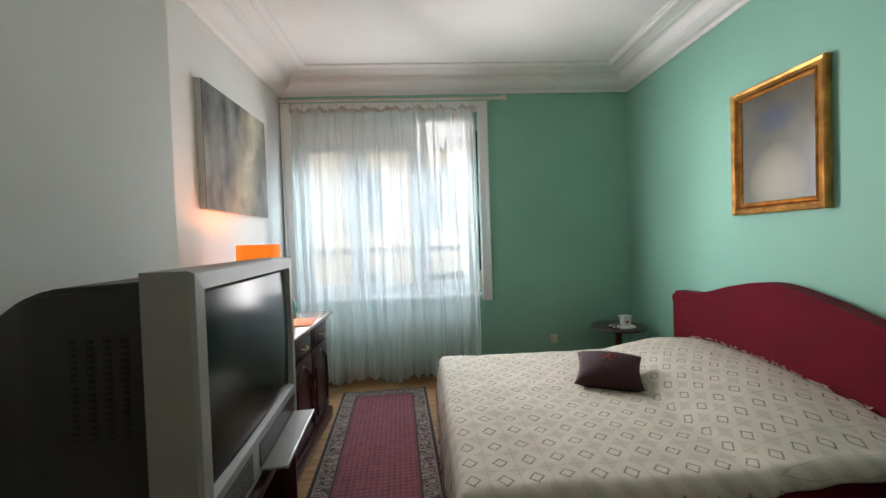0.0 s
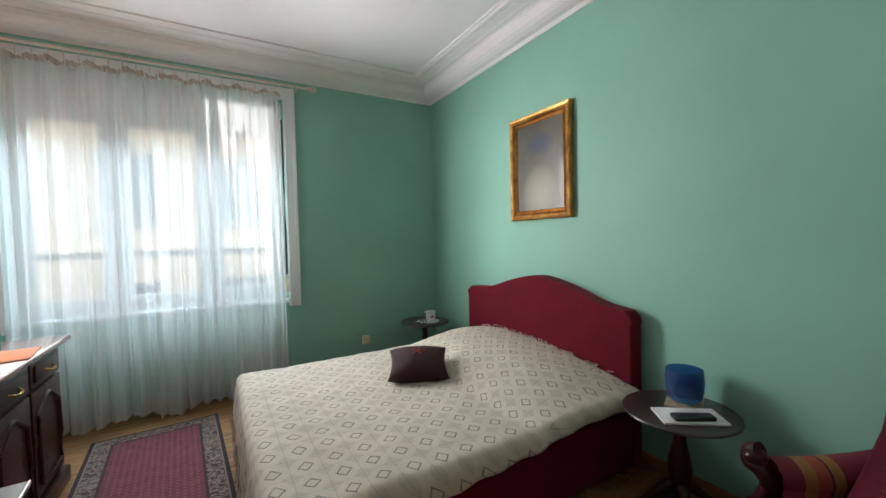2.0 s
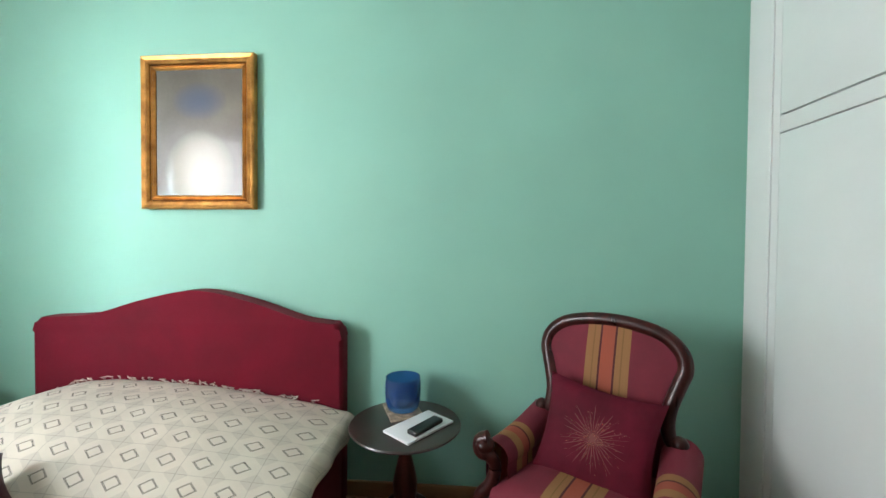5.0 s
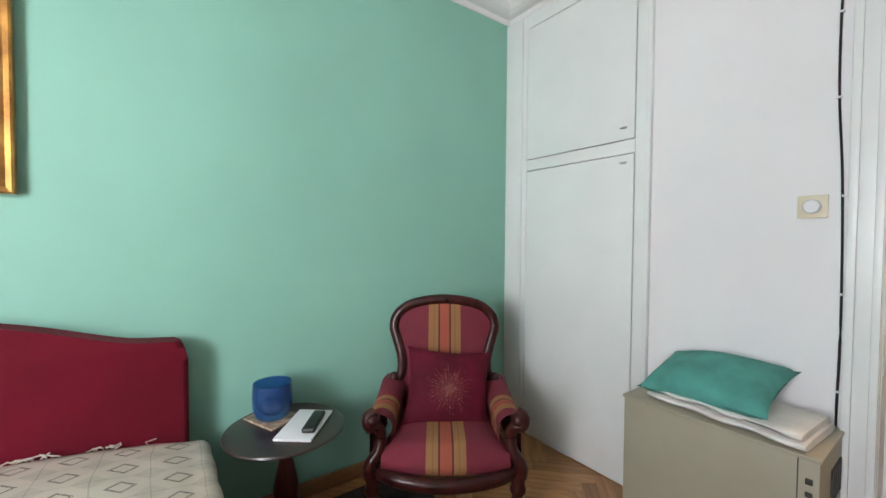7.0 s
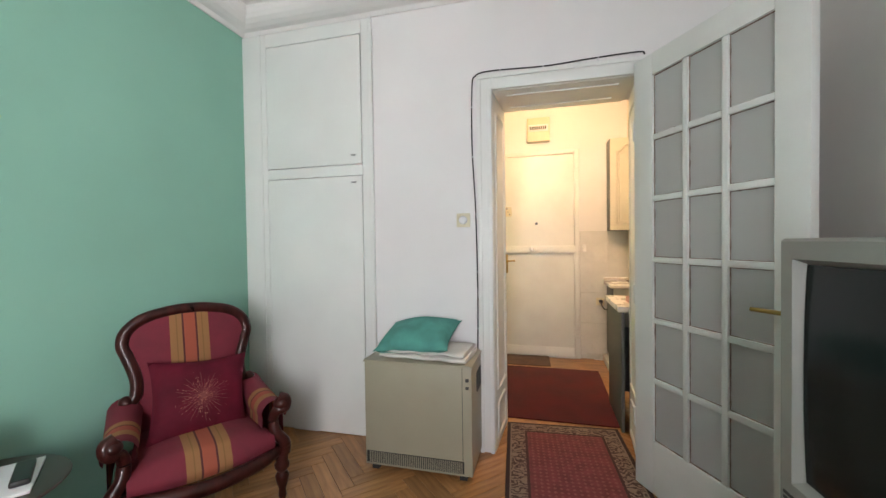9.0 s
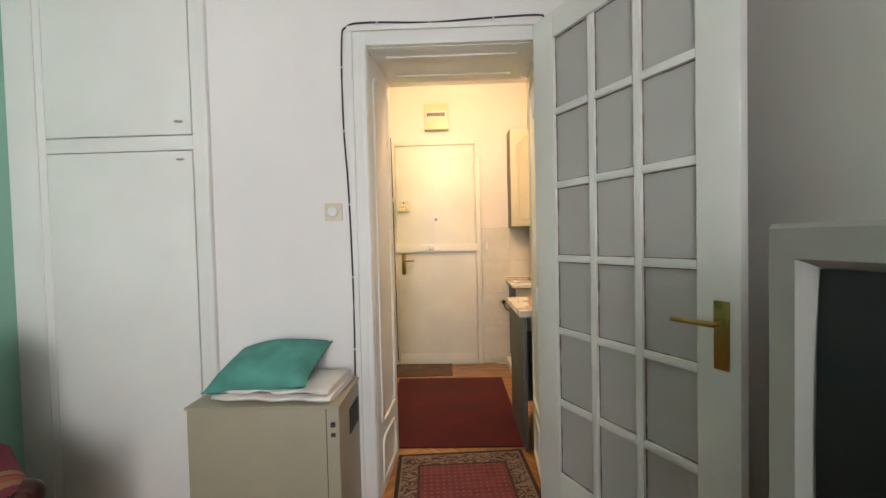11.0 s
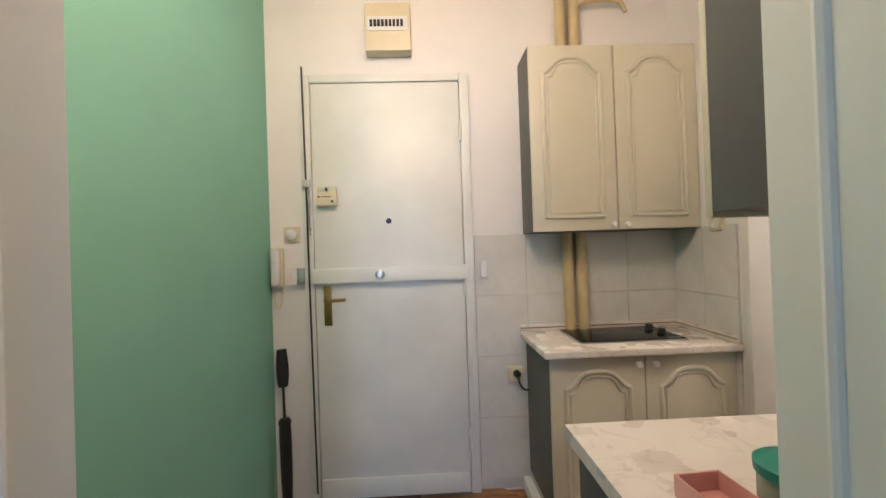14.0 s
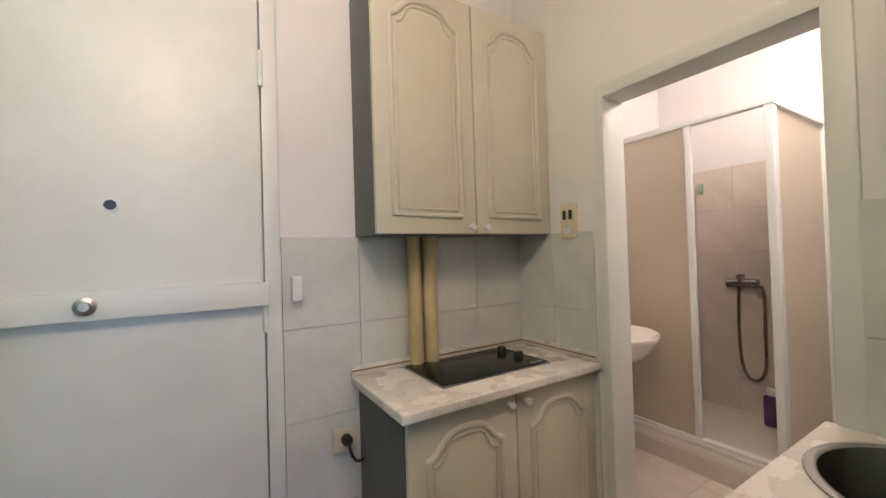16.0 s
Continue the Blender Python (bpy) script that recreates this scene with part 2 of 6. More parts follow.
def rug_field(n, l, x, y, z):
    a, b = weave(n, l, x, y, 0.032)
    return mathn(n, l, "MULTIPLY", mathn(n, l, "LESS_THAN", mathn(n, l, "ADD", a, b), 0.28), 0.55)


def rug_border(n, l, x, y, z):
    ax = mathn(n, l, "SUBTRACT", 0.365, mathn(n, l, "ABSOLUTE", x))
    ay = mathn(n, l, "SUBTRACT", 2.20, mathn(n, l, "ABSOLUTE", y))
    return mathn(n, l, "MINIMUM", ax, ay)


RUNNER = mat("burgundy patterned carpet", (0.155, 0.034, 0.045), 0.95, var=0.14, scale=16, grain=300, bump=0.6)
overlay(RUNNER, rug_field, (0.27, 0.11, 0.10))
overlay(RUNNER, lambda n, l, x, y, z: band(n, l, rug_border(n, l, x, y, z), -1, 0.125), (0.20, 0.155, 0.125))


def scroll(n, l, x, y, z):
    w = n.new("ShaderNodeTexWave")
    w.wave_type, w.inputs["Scale"].default_value, w.inputs["Distortion"].default_value = "RINGS", 9, 14
    w.inputs["Detail"].default_value, w.inputs["Detail Scale"].default_value = 2, 2.2
    tc = n.new("ShaderNodeTexCoord")
    l.new(tc.outputs["Object"], w.inputs[0])
    inside = band(n, l, rug_border(n, l, x, y, z), 0.030, 0.115)
    return mathn(n, l, "MULTIPLY", inside, mathn(n, l, "GREATER_THAN", w.outputs["Fac"], 0.55))


overlay(RUNNER, scroll, (0.055, 0.03, 0.028))
overlay(RUNNER, lambda n, l, x, y, z: band(n, l, rug_border(n, l, x, y, z), -1, 0.022), (0.028, 0.014, 0.016))
overlay(RUNNER, lambda n, l, x, y, z: band(n, l, rug_border(n, l, x, y, z), 0.115, 0.130), (0.045, 0.018, 0.02))


def sequin(n, l, x, y, z):
    """Threads that run out from the middle of the cushion, with glints along them."""
    r = mathn(n, l, "SQRT", mathn(n, l, "ADD", mathn(n, l, "MULTIPLY", x, x), mathn(n, l, "MULTIPLY", z, z)))
    ang = mathn(n, l, "ARCTAN2", z, x)
    rays = mathn(n, l, "FRACT", mathn(n, l, "MULTIPLY", ang, 5.1))
    wob = mathn(n, l, "FRACT", mathn(n, l, "MULTIPLY", ang, 13.7))
    thin = mathn(n, l, "LESS_THAN", mathn(n, l, "ABSOLUTE", mathn(n, l, "SUBTRACT", rays, 0.5)), mathn(n, l, "DIVIDE", 0.006, mathn(n, l, "MAXIMUM", r, 0.012)))
    reach = mathn(n, l, "LESS_THAN", r, mathn(n, l, "MULTIPLY_ADD", wob, 0.07, 0.055))
    return mathn(n, l, "MULTIPLY", mathn(n, l, "MULTIPLY", thin, reach), 0.16)


WINE = mat("wine satin cushion", (0.10, 0.005, 0.016), 0.75, var=0.15, scale=8, grain=200, bump=0.2, spec=0.2)
overlay(WINE, sequin, (0.60, 0.35, 0.27))

PAINTING = mat("abstract oil painting", (0.16, 0.165, 0.15), 0.75, var=0.35, scale=4, grain=40, bump=0.3, dark=(0.035, 0.036, 0.036), stretch=(1, 1.6, 0.8))


def pale_figure(n, l, x, y, z):
    w = n.new("ShaderNodeTexNoise")
    w.inputs["Scale"].default_value, w.inputs["Distortion"].default_value = 4.5, 1.2
    tc = n.new("ShaderNodeTexCoord")
    l.new(tc.outputs["Object"], w.inputs["Vector"])
    line = mathn(n, l, "ABSOLUTE", mathn(n, l, "SUBTRACT", y, mathn(n, l, "MULTIPLY_ADD", z, 0.35, 2.32)))
    near = mathn(n, l, "MAXIMUM", mathn(n, l, "SUBTRACT", 1.0, mathn(n, l, "MULTIPLY", line, 4.2)), 0.0)
    return mathn(n, l, "MULTIPLY", near, mathn(n, l, "MULTIPLY", w.outputs[0], 1.2))


overlay(PAINTING, pale_figure, (0.52, 0.46, 0.30))

PORTRAIT = mat("dark misty painting", (0.13, 0.12, 0.095), 0.32, var=0.15, scale=3, grain=60, bump=0.05, coat=0.15, spec=0.35)


def blur_spot(cy, cz, ry, rz, gain):
    def f(n, l, x, y, z):
        a = mathn(n, l, "POWER", mathn(n, l, "ABSOLUTE", mathn(n, l, "MULTIPLY", mathn(n, l, "SUBTRACT", y, cy), 1 / ry)), 2.0)
        b = mathn(n, l, "POWER", mathn(n, l, "ABSOLUTE", mathn(n, l, "MULTIPLY", mathn(n, l, "SUBTRACT", z, cz), 1 / rz)), 2.0)
        return mathn(n, l, "MULTIPLY", mathn(n, l, "MAXIMUM", mathn(n, l, "SUBTRACT", 1.0, mathn(n, l, "ADD", a, b)), 0.0), gain)
    return f


overlay(PORTRAIT, blur_spot(2.185, 1.62, 0.19, 0.22, 0.55), (0.50, 0.47, 0.36))
overlay(PORTRAIT, blur_spot(2.185, 1.98, 0.15, 0.10, 0.8), (0.045, 0.065, 0.12))


def glass(name, color, rough, alpha_mix=0.5):
    """A pane: part clear, part glossy, tinted; the frosted ones scatter."""
    m = bpy.data.materials.new(name)
    m.use_nodes = True
    n, l = m.node_tree.nodes, m.node_tree.links
    p = n["Principled BSDF"]
    p.inputs["Base Color"].default_value = (*color, 1)
    p.inputs["Roughness"].default_value = rough
    p.inputs["Transmission Weight"].default_value = alpha_mix
    noise_tex = n.new("ShaderNodeTexNoise")
    noise_tex.inputs["Scale"].default_value = 90
    b = n.new("ShaderNodeBump")
    b.inputs["Strength"].default_value, b.inputs["Distance"].default_value = min(0.3, rough * 0.6), 0.001
    l.new(noise_tex.outputs[0], b.inputs["Height"])
    l.new(b.outputs[0], p.inputs["Normal"])
    return m


CLEAR = glass("clear window glass", (0.95, 0.97, 0.96), 0.0, 1.0)
FROST = glass("grey frosted glass", (0.58, 0.58, 0.57), 0.45, 0.3)
SHOWERPANE = glass("beige ribbed acrylic", (0.64, 0.56, 0.43), 0.4, 0.25)
BLUEGLASS = glass("cobalt blue glass", (0.06, 0.20, 0.52), 0.08, 0.8)


def sheer(name, color, clear):
    m = bpy.data.materials.new(name)
    m.use_nodes = True
    n, l = m.node_tree.nodes, m.node_tree.links
    out = n["Material Output"]
    n.remove(n["Principled BSDF"])
    d, t, tr = n.new("ShaderNodeBsdfDiffuse"), n.new("ShaderNodeBsdfTranslucent"), n.new("ShaderNodeBsdfTransparent")
    d.inputs[0].default_value = t.inputs[0].default_value = (*color, 1)
    a, b = n.new("ShaderNodeMixShader"), n.new("ShaderNodeMixShader")
    a.inputs[0].default_value = 0.55
    l.new(d.outputs[0], a.inputs[1])
    l.new(t.outputs[0], a.inputs[2])
    wv = n.new("ShaderNodeTexNoise")
    wv.inputs["Scale"].default_value = 30
    mp, tc = n.new("ShaderNodeMapping"), n.new("ShaderNodeTexCoord")
    mp.inputs["Scale"].default_value = (1, 1, 0.05)
    l.new(tc.outputs["Object"], mp.inputs[0])
    l.new(mp.outputs[0], wv.inputs["Vector"])
    l.new(mathn(n, l, "MULTIPLY_ADD", wv.outputs[0], 0.16, clear - 0.08), b.inputs[0])
    l.new(a.outputs[0], b.inputs[1])
    l.new(tr.outputs[0], b.inputs[2])
    l.new(b.outputs[0], out.inputs[0])
    return m


SHEER = sheer("white sheer voile", (0.86, 0.85, 0.84), 0.41)
HEADING = sheer("gathered curtain heading", (0.62, 0.54, 0.48), 0.12)


def glow(name, color, strength, base):
    m = mat(name, base, 0.8, var=0.05)
    p = m.node_tree.nodes["Principled BSDF"]
    p.inputs["Emission Color"].default_value, p.inputs["Emission Strength"].default_value = (*color, 1), strength
    return m


SHADE = glow("lit orange lampshade", (1.0, 0.20, 0.012), 0.62, (0.5, 0.17, 0.03))

# ---- mesh helpers ----
def add_box(bm, x0, x1, y0, y1, z0, z1, bevel=0.0, seg=2):
    r = bmesh.ops.create_cube(bm, size=1, matrix=Matrix.Translation(((x0 + x1) / 2, (y0 + y1) / 2, (z0 + z1) / 2)) @ Matrix.Diagonal((abs(x1 - x0), abs(y1 - y0), abs(z1 - z0), 1)))
    if bevel:
        es = list({e for v in r["verts"] for e in v.link_edges})
        bmesh.ops.bevel(bm, geom=es, offset=bevel, segments=seg, profile=0.6, affect="EDGES")


def finish(name, bm, material, parent=None, smooth=False, loc=None):
    bmesh.ops.recalc_face_normals(bm, faces=bm.faces)
    me = bpy.data.meshes.new(name)
    bm.to_mesh(me)
    bm.free()
    me.materials.append(material)
    if smooth:
        me.polygons.foreach_set("use_smooth", [True] * len(me.polygons))
        me.set_sharp_from_angle(angle=radians(40))
    ob = new(name, me)
    if parent:
        ob.parent = parent
    if loc is not None:
        ob.location = loc
    return ob


def box(name, x0, x1, y0, y1, z0, z1, material, parent=None, bevel=0.0, seg=2):
    bm = bmesh.new()
    add_box(bm, x0, x1, y0, y1, z0, z1, bevel, seg)
    return finish(name, bm, material, parent, smooth=bevel > 0)


def boxes(name, rows, material, parent=None, bevel=0.0):
    bm = bmesh.new()
    for r in rows:
        add_box(bm, *r, bevel)
    return finish(name, bm, material, parent, smooth=bevel > 0)


def lathe(bm, profile, cx=0, cy=0, seg=32):
    rings = []
    for r, z in profile:
        if r < 1e-5:
            rings.append([bm.verts.new((cx, cy, z))])
        else:
            rings.append([bm.verts.new((cx + r * math.cos(2 * math.pi * i / seg), cy + r * math.sin(2 * math.pi * i / seg), z)) for i in range(seg)])
    for a, b in zip(rings, rings[1:]):
        for i in range(seg):
            j = (i + 1) % seg
            if len(a) == 1 and len(b) == 1:
                continue
            if len(a) == 1:
                bm.faces.new((a[0], b[j], b[i]))
            elif len(b) == 1:
                bm.faces.new((a[i], a[j], b[0]))
            else:
                bm.faces.new((a[i], a[j], b[j], b[i]))


def turned(name, profile, material, parent=None, cx=0, cy=0, seg=32):
    bm = bmesh.new()
    lathe(bm, profile, cx, cy, seg)
    return finish(name, bm, material, parent, True)


def spline(pts, n=8):
    """A smooth line through the points."""
    p = [Vector(q) for q in pts]
    p = [p[0] * 2 - p[1]] + p + [p[-1] * 2 - p[-2]]
    out = []
    for i in range(1, len(p) - 2):
        a, b, c, d = p[i - 1:i + 3]
        for k in range(n):
            t = k / n
            out.append(0.5 * ((2 * b) + (c - a) * t + (2 * a - 5 * b + 4 * c - d) * t * t + (3 * b - a - 3 * c + d) * t ** 3))
    out.append(p[-2])
    return out


def sweep(bm, pts, radius, seg=10, flat=1.0, up=(0, 0, 1)):
    """A tube along the points; radius is a number or a function of 0..1."""
    rings, n = [], len(pts)
    for i, p in enumerate(pts):
        tan = (pts[min(i + 1, n - 1)] - pts[max(i - 1, 0)]).normalized()
        side = tan.cross(Vector(up))
        if side.length < 1e-3:
            side = tan.cross(Vector((0, 1, 0)))
        side.normalize()
        nor = side.cross(tan)
        r = radius(i / (n - 1)) if callable(radius) else radius
        rings.append([bm.verts.new(p + side * (r * math.cos(2 * math.pi * k / seg)) + nor * (r * flat * math.sin(2 * math.pi * k / seg))) for k in range(seg)])
    for a, b in zip(rings, rings[1:]):
        for k in range(seg):
            bm.faces.new((a[k], a[(k + 1) % seg], b[(k + 1) % seg], b[k]))
    bm.faces.new(rings[0])
    bm.faces.new(rings[-1])


def tube(name, pts, radius, material, parent=None, seg=10, smooth_n=8, flat=1.0):
    bm = bmesh.new()
    sweep(bm, spline(pts, smooth_n) if smooth_n else [Vector(p) for p in pts], radius, seg, flat)
    return finish(name, bm, material, parent, True)


def grid(bm, nu, nv, f, closed=False):
    vs = [[bm.verts.new(f(i / (nu - 1), j / (nv - 1))) for j in range(nv)] for i in range(nu)]
    for i in range(nu - 1):
        for j in range(nv - 1):
            bm.faces.new((vs[i][j], vs[i + 1][j], vs[i + 1][j + 1], vs[i][j + 1]))


def cushion(name, w, h, t, material, parent=None, corner=0.04, wrinkle=0.006, seed=0.0):
    """A stuffed square in the local xz plane, thick along y, its corners drawn out."""
    bm = bmesh.new()
    n = 20
    for s in (-1, 1):
        def f(a, b, s=s):
            u, v = a * 2 - 1, b * 2 - 1
            px = u * w / 2 * (1 - 0.11 * (1 - v * v) * abs(u) ** 2)
            pz = v * h / 2 * (1 - 0.11 * (1 - u * u) * abs(v) ** 2)
            thick = t / 2 * (max(0.0, (1 - u * u) * (1 - v * v))) ** 0.45
            nz = noise.noise(Vector((u * 2.2 + seed, v * 2.2, s * 1.7))) * wrinkle * (1 - u ** 4) * (1 - v ** 4)
            return (px, s * thick + nz, pz)
        grid(bm, n, n, f)
    bmesh.ops.remove_doubles(bm, verts=bm.verts, dist=0.0008)
    return finish(name, bm, material, parent, True)


def thing(name, label, category, group="", m=None, kind=""):
    ob = new(name)
    ob.empty_display_size = 0.1
    if m is not None:
        ob.matrix_world = m
    return tagged(ob, label, category, group, kind)


def structure(ob, label="", category=""):
    return tagged(ob, label, category, "", "structure")

# ---- the setting ----
XE, YN, YS, YH, YD, XP, XW, XB, XG = 2.765, 3.83, -0.475, -2.555, -0.88, -0.40, -0.64, -0.80, 1.42
DX0, DX1, DZ, DXH = 0.202, 1.008, 2.198, 0.166          # the doorway between bedroom and hall
WX0, WX1, WZ0, WZ1 = -0.53, 1.255, 0.80, 2.58   # the window opening
ZC, ZH = 2.898, 2.82                     # ceilings

structure(box("subfloor", -0.86, 2.98, -0.89, 4.15, -0.14, -0.022, WOOD), "brown wooden floor base under the parquet", "floor")
structure(box("subfloor", -2.8, 1.6, -2.98, -0.89, -0.14, -0.022, WOOD), "brown wooden floor base under the hall", "floor")
structure(box("wall_east", XE, XE + 0.2, YS - 0.5, YN + 0.3, -0.1, 3.1, GREEN), "mint green painted wall behind the bed", "wall")
structure(boxes("wall_north", [(XW - 0.2, WX0, YN, YN + 0.3, -0.1, 3.1), (WX1, XE, YN, YN + 0.3, -0.1, 3.1), (WX0, WX1, YN, YN + 0.3, -0.1, WZ0), (WX0, WX1, YN, YN + 0.3, WZ1, 3.1)], GREEN), "mint green painted wall with a wide window", "wall")
structure(box("wall_west", XW - 0.2, XW, YS, YN, -0.1, 3.1, GREYWALL), "off-white painted side wall", "wall")
structure(box("wall_pier", XW, XP, YS, 1.81, -0.1, 3.1, GREYWALL), "off-white wall projecting beside the door", "wall")
structure(boxes("wall_south", [(XW - 0.2, DXH - 0.01, YD, YS, -0.1, 3.1), (DX1, XE, YD, YS, -0.1, 3.1), (DXH - 0.01, DX1, YD, YS, DZ, 3.1)], WHITE), "white painted wall with the doorway to the hall", "wall")
structure(box("wall_hall_east", XG, XG + 0.15, YH, YD, -0.1, 3.1, GREEN), "mint green painted hall wall", "wall")
structure(box("wall_hall_end", XB, XG + 0.15, YH - 0.2, YH, -0.1, 3.1, WHITE), "white wall around the entrance door", "wall")
BY0, BY1, BZ = -2.055, -1.40, 1.912
structure(boxes("wall_bathroom", [(XB - 0.12, XB, YH - 0.3, BY0, -0.1, 3.1), (XB - 0.12, XB, BY1, YD, -0.1, 3.1), (XB - 0.12, XB, BY0, BY1, BZ, 3.1)], WHITE), "white plastered wall with an open bathroom doorway", "wall")
BXW, BYS, BYN = -2.62, -2.83, -1.22
structure(box("wall_bathroom_back", BXW - 0.1, BXW, BYS, BYN, -0.1, 3.1, WHITE), "white bathroom wall behind the shower", "wall")
structure(box("wall_bathroom_south", BXW, XB - 0.12, BYS - 0.1, BYS, -0.1, 3.1, WHITE), "white bathroom wall behind the washbasin", "wall")
structure(box("wall_bathroom_north", BXW, XB - 0.12, BYN, BYN + 0.1, -0.1, 3.1, WHITE), "white bathroom wall", "wall")
structure(box("ceiling", XW - 0.2, XE + 0.2, YD + 0.2, YN + 0.3, ZC, ZC + 0.12, CEIL), "white plaster ceiling", "ceiling")
structure(box("ceiling_hall", BXW - 0.1, XG + 0.2, YH - 0.5, YD, ZH, ZH + 0.12, CEIL), "white hall ceiling", "ceiling")


def cove():
    """Coved cornice and two stepped mouldings, run round the four walls with mitred corners."""
    prof = [(0.0, 2.745), (0.012, 2.745), (0.03, 2.775)]
    prof += [(0.03 + 0.13 * math.sin(a), 2.775 + 0.135 * (1 - math.cos(a))) for a in (0.3, 0.6, 0.9, 1.2, 1.5)]
    prof += [(0.165, 2.905), (0.165, 2.918), (0.185, 2.925), (0.205, 2.922), (0.225, 2.93), (0.285, 2.932), (0.285, 2.94), (0.30, 2.928), (0.33, 2.925), (0.345, 2.94), (0.36, 2.945), (0.36, ZC + 0.002)]
    prof = [(d, 2.753 + (z - 2.745) * 0.66) for d, z in prof[:-1]] + [(0.36, ZC + 0.002)]
    bm = bmesh.new()
    rings = []
    for d, z in prof:
        rings.append([bm.verts.new((x, y, z)) for x, y in ((XW + d, YS + d), (XE - d, YS + d), (XE - d, YN - d), (XW + d, YN - d))])
    for a, b in zip(rings, rings[1:]):
        for k in range(4):
            bm.faces.new((a[k], a[(k + 1) % 4], b[(k + 1) % 4], b[k]))
    return finish("cornice", bm, CEIL)


structure(cove(), "white coved plaster cornice with stepped mouldings", "cornice")
structure(boxes("baseboard", [(XE - 0.018, XE, YS, YN, 0, 0.075), (XP, XP + 0.018, YS, 1.81, 0, 0.075), (WX0, XE - 0.018, YN - 0.018, YN, 0, 0.075), (1.10, 1.78, YS, YS + 0.018, 0, 0.075)], SKIRT, bevel=0.004), "low oak skirting board", "baseboard")

# door casing between room and hall, with a panelled lining
lining = structure(boxes("door_lining", [(DX1 - 0.006, DX1, YD - 0.005, YS + 0.005, 0, DZ), (DX0 + 0.006, DX1 - 0.006, YD - 0.005, YS + 0.005, DZ - 0.008, DZ)], GLOSSW, bevel=0.001), "white gloss door lining", "door frame")
for name, ya, yb in (("casing_room", YS, YS + 0.028), ("casing_hall", YD - 0.008, YD)):
    d0 = DX0 if ya == YS else DXH - 0.004
    cas = structure(boxes(name, [(d0 - 0.085, d0 + 0.004, ya, yb, 0, DZ + 0.085), (DX1 - 0.004, DX1 + 0.085, ya, yb, 0, DZ + 0.085), (d0 + 0.004, DX1 - 0.004, ya, yb, DZ - 0.004, DZ + 0.085)], GLOSSW, bevel=0.003), "white gloss door casing", "door frame")
    if ya != YS:
        continue
    yy = (yb, yb + 0.012)
    boxes("bead", [(DX0 - 0.085, DX0 - 0.06, *yy, 0, DZ + 0.06), (DX1 + 0.06, DX1 + 0.085, *yy, 0, DZ + 0.06), (DX0 - 0.085, DX1 + 0.085, *yy, DZ + 0.06, DZ + 0.085), (DX0 - 0.02, DX0 + 0.002, *yy, 0, DZ), (DX1 - 0.002, DX1 + 0.02, *yy, 0, DZ)], GLOSSW, cas, 0.005)
bm = bmesh.new()
foot = [(DX0, YS + 0.004), (DXH, YD - 0.006), (DXH - 0.0095, YD - 0.006), (DXH - 0.0095, YS + 0.004)]
lo_ring, hi_ring = [bm.verts.new((x, y, 0)) for x, y in foot], [bm.verts.new((x, y, DZ)) for x, y in foot]
bm.faces.new(lo_ring); bm.faces.new(hi_ring)
for k in range(4):
    bm.faces.new((lo_ring[k], lo_ring[(k + 1) % 4], hi_ring[(k + 1) % 4], hi_ring[k]))
finish("splayed_lining", bm, GLOSSW, lining)


bm = bmesh.new()
DXE = 0.968
foot = [(DX1 - 0.0062, YS + 0.004), (DXE, YD - 0.006), (DX1 - 0.0062, YD - 0.006)]
lo_ring, hi_ring = [bm.verts.new((x, y, 0)) for x, y in foot], [bm.verts.new((x, y, DZ - 0.0085)) for x, y in foot]
bm.faces.new(lo_ring); bm.faces.new(hi_ring)
for k in range(3):
    bm.faces.new((lo_ring[k], lo_ring[(k + 1) % 3], hi_ring[(k + 1) % 3], hi_ring[k]))
finish("splayed_lining", bm, GLOSSW, lining)


def east_face(u, z):
    return (DX1 - 0.0062 + (DXE - DX1 + 0.0062) * (YS - u) / (YS - YD), u, z)


def lining_moulding(f, u0, u1, z0, z1):
    """A rounded bead round a long panel, its upper corners cut back; f(u, z) lies on the lining."""
    c = 0.05
    line = [f(u0, z0), f(u1, z0), f(u1, z1 - c)] + [f(u1 - c * (1 - math.cos(a)), z1 - c + c * math.sin(a)) for a in (0.4, 0.8, 1.2, 1.57)]
    line += [f(u0 + c * (1 - math.cos(a)), z1 - c + c * math.sin(a)) for a in (1.57, 1.2, 0.8, 0.4)] + [f(u0, z1 - c), f(u0, z0)]
    bm = bmesh.new()
    sweep(bm, [Vector(p) for p in line], 0.009, 8, up=(1, 0, 0))
    finish("panel_bead", bm, GLOSSW, lining, True)


def west_face(u, z):
    return (DX0 + (DXH - DX0) * (YS - u) / (YS - YD), u, z)


for z0, z1 in ((0.06, 0.27), (0.36, 2.09)):
    lining_moulding(west_face, YD + 0.07, YS - 0.07, z0, z1)
    lining_moulding(east_face, YD + 0.07, YS - 0.07, z0, z1)
boxes("head_bead", [(DX0 + 0.08, DX1 - 0.08, YD + 0.08, YD + 0.10, DZ - 0.016, DZ - 0.008), (DX0 + 0.08, DX1 - 0.08, YS - 0.10, YS - 0.08, DZ - 0.016, DZ - 0.008)], GLOSSW, lining, 0.003)
box("hinge_post", DX0 - 0.058, DX0 - 0.006, YS + 0.029, YS + 0.098, 0, DZ + 0.02, GLOSSW, lining, 0.008)
boxes("latch_plate", [(DX1 - 0.009, DX1 - 0.0055, YS - 0.016, YS - 0.006, 0.98, 1.06), (DX1 - 0.009, DX1 - 0.0055, YS - 0.016, YS - 0.006, 0.84, 0.91)], CHROME, lining)


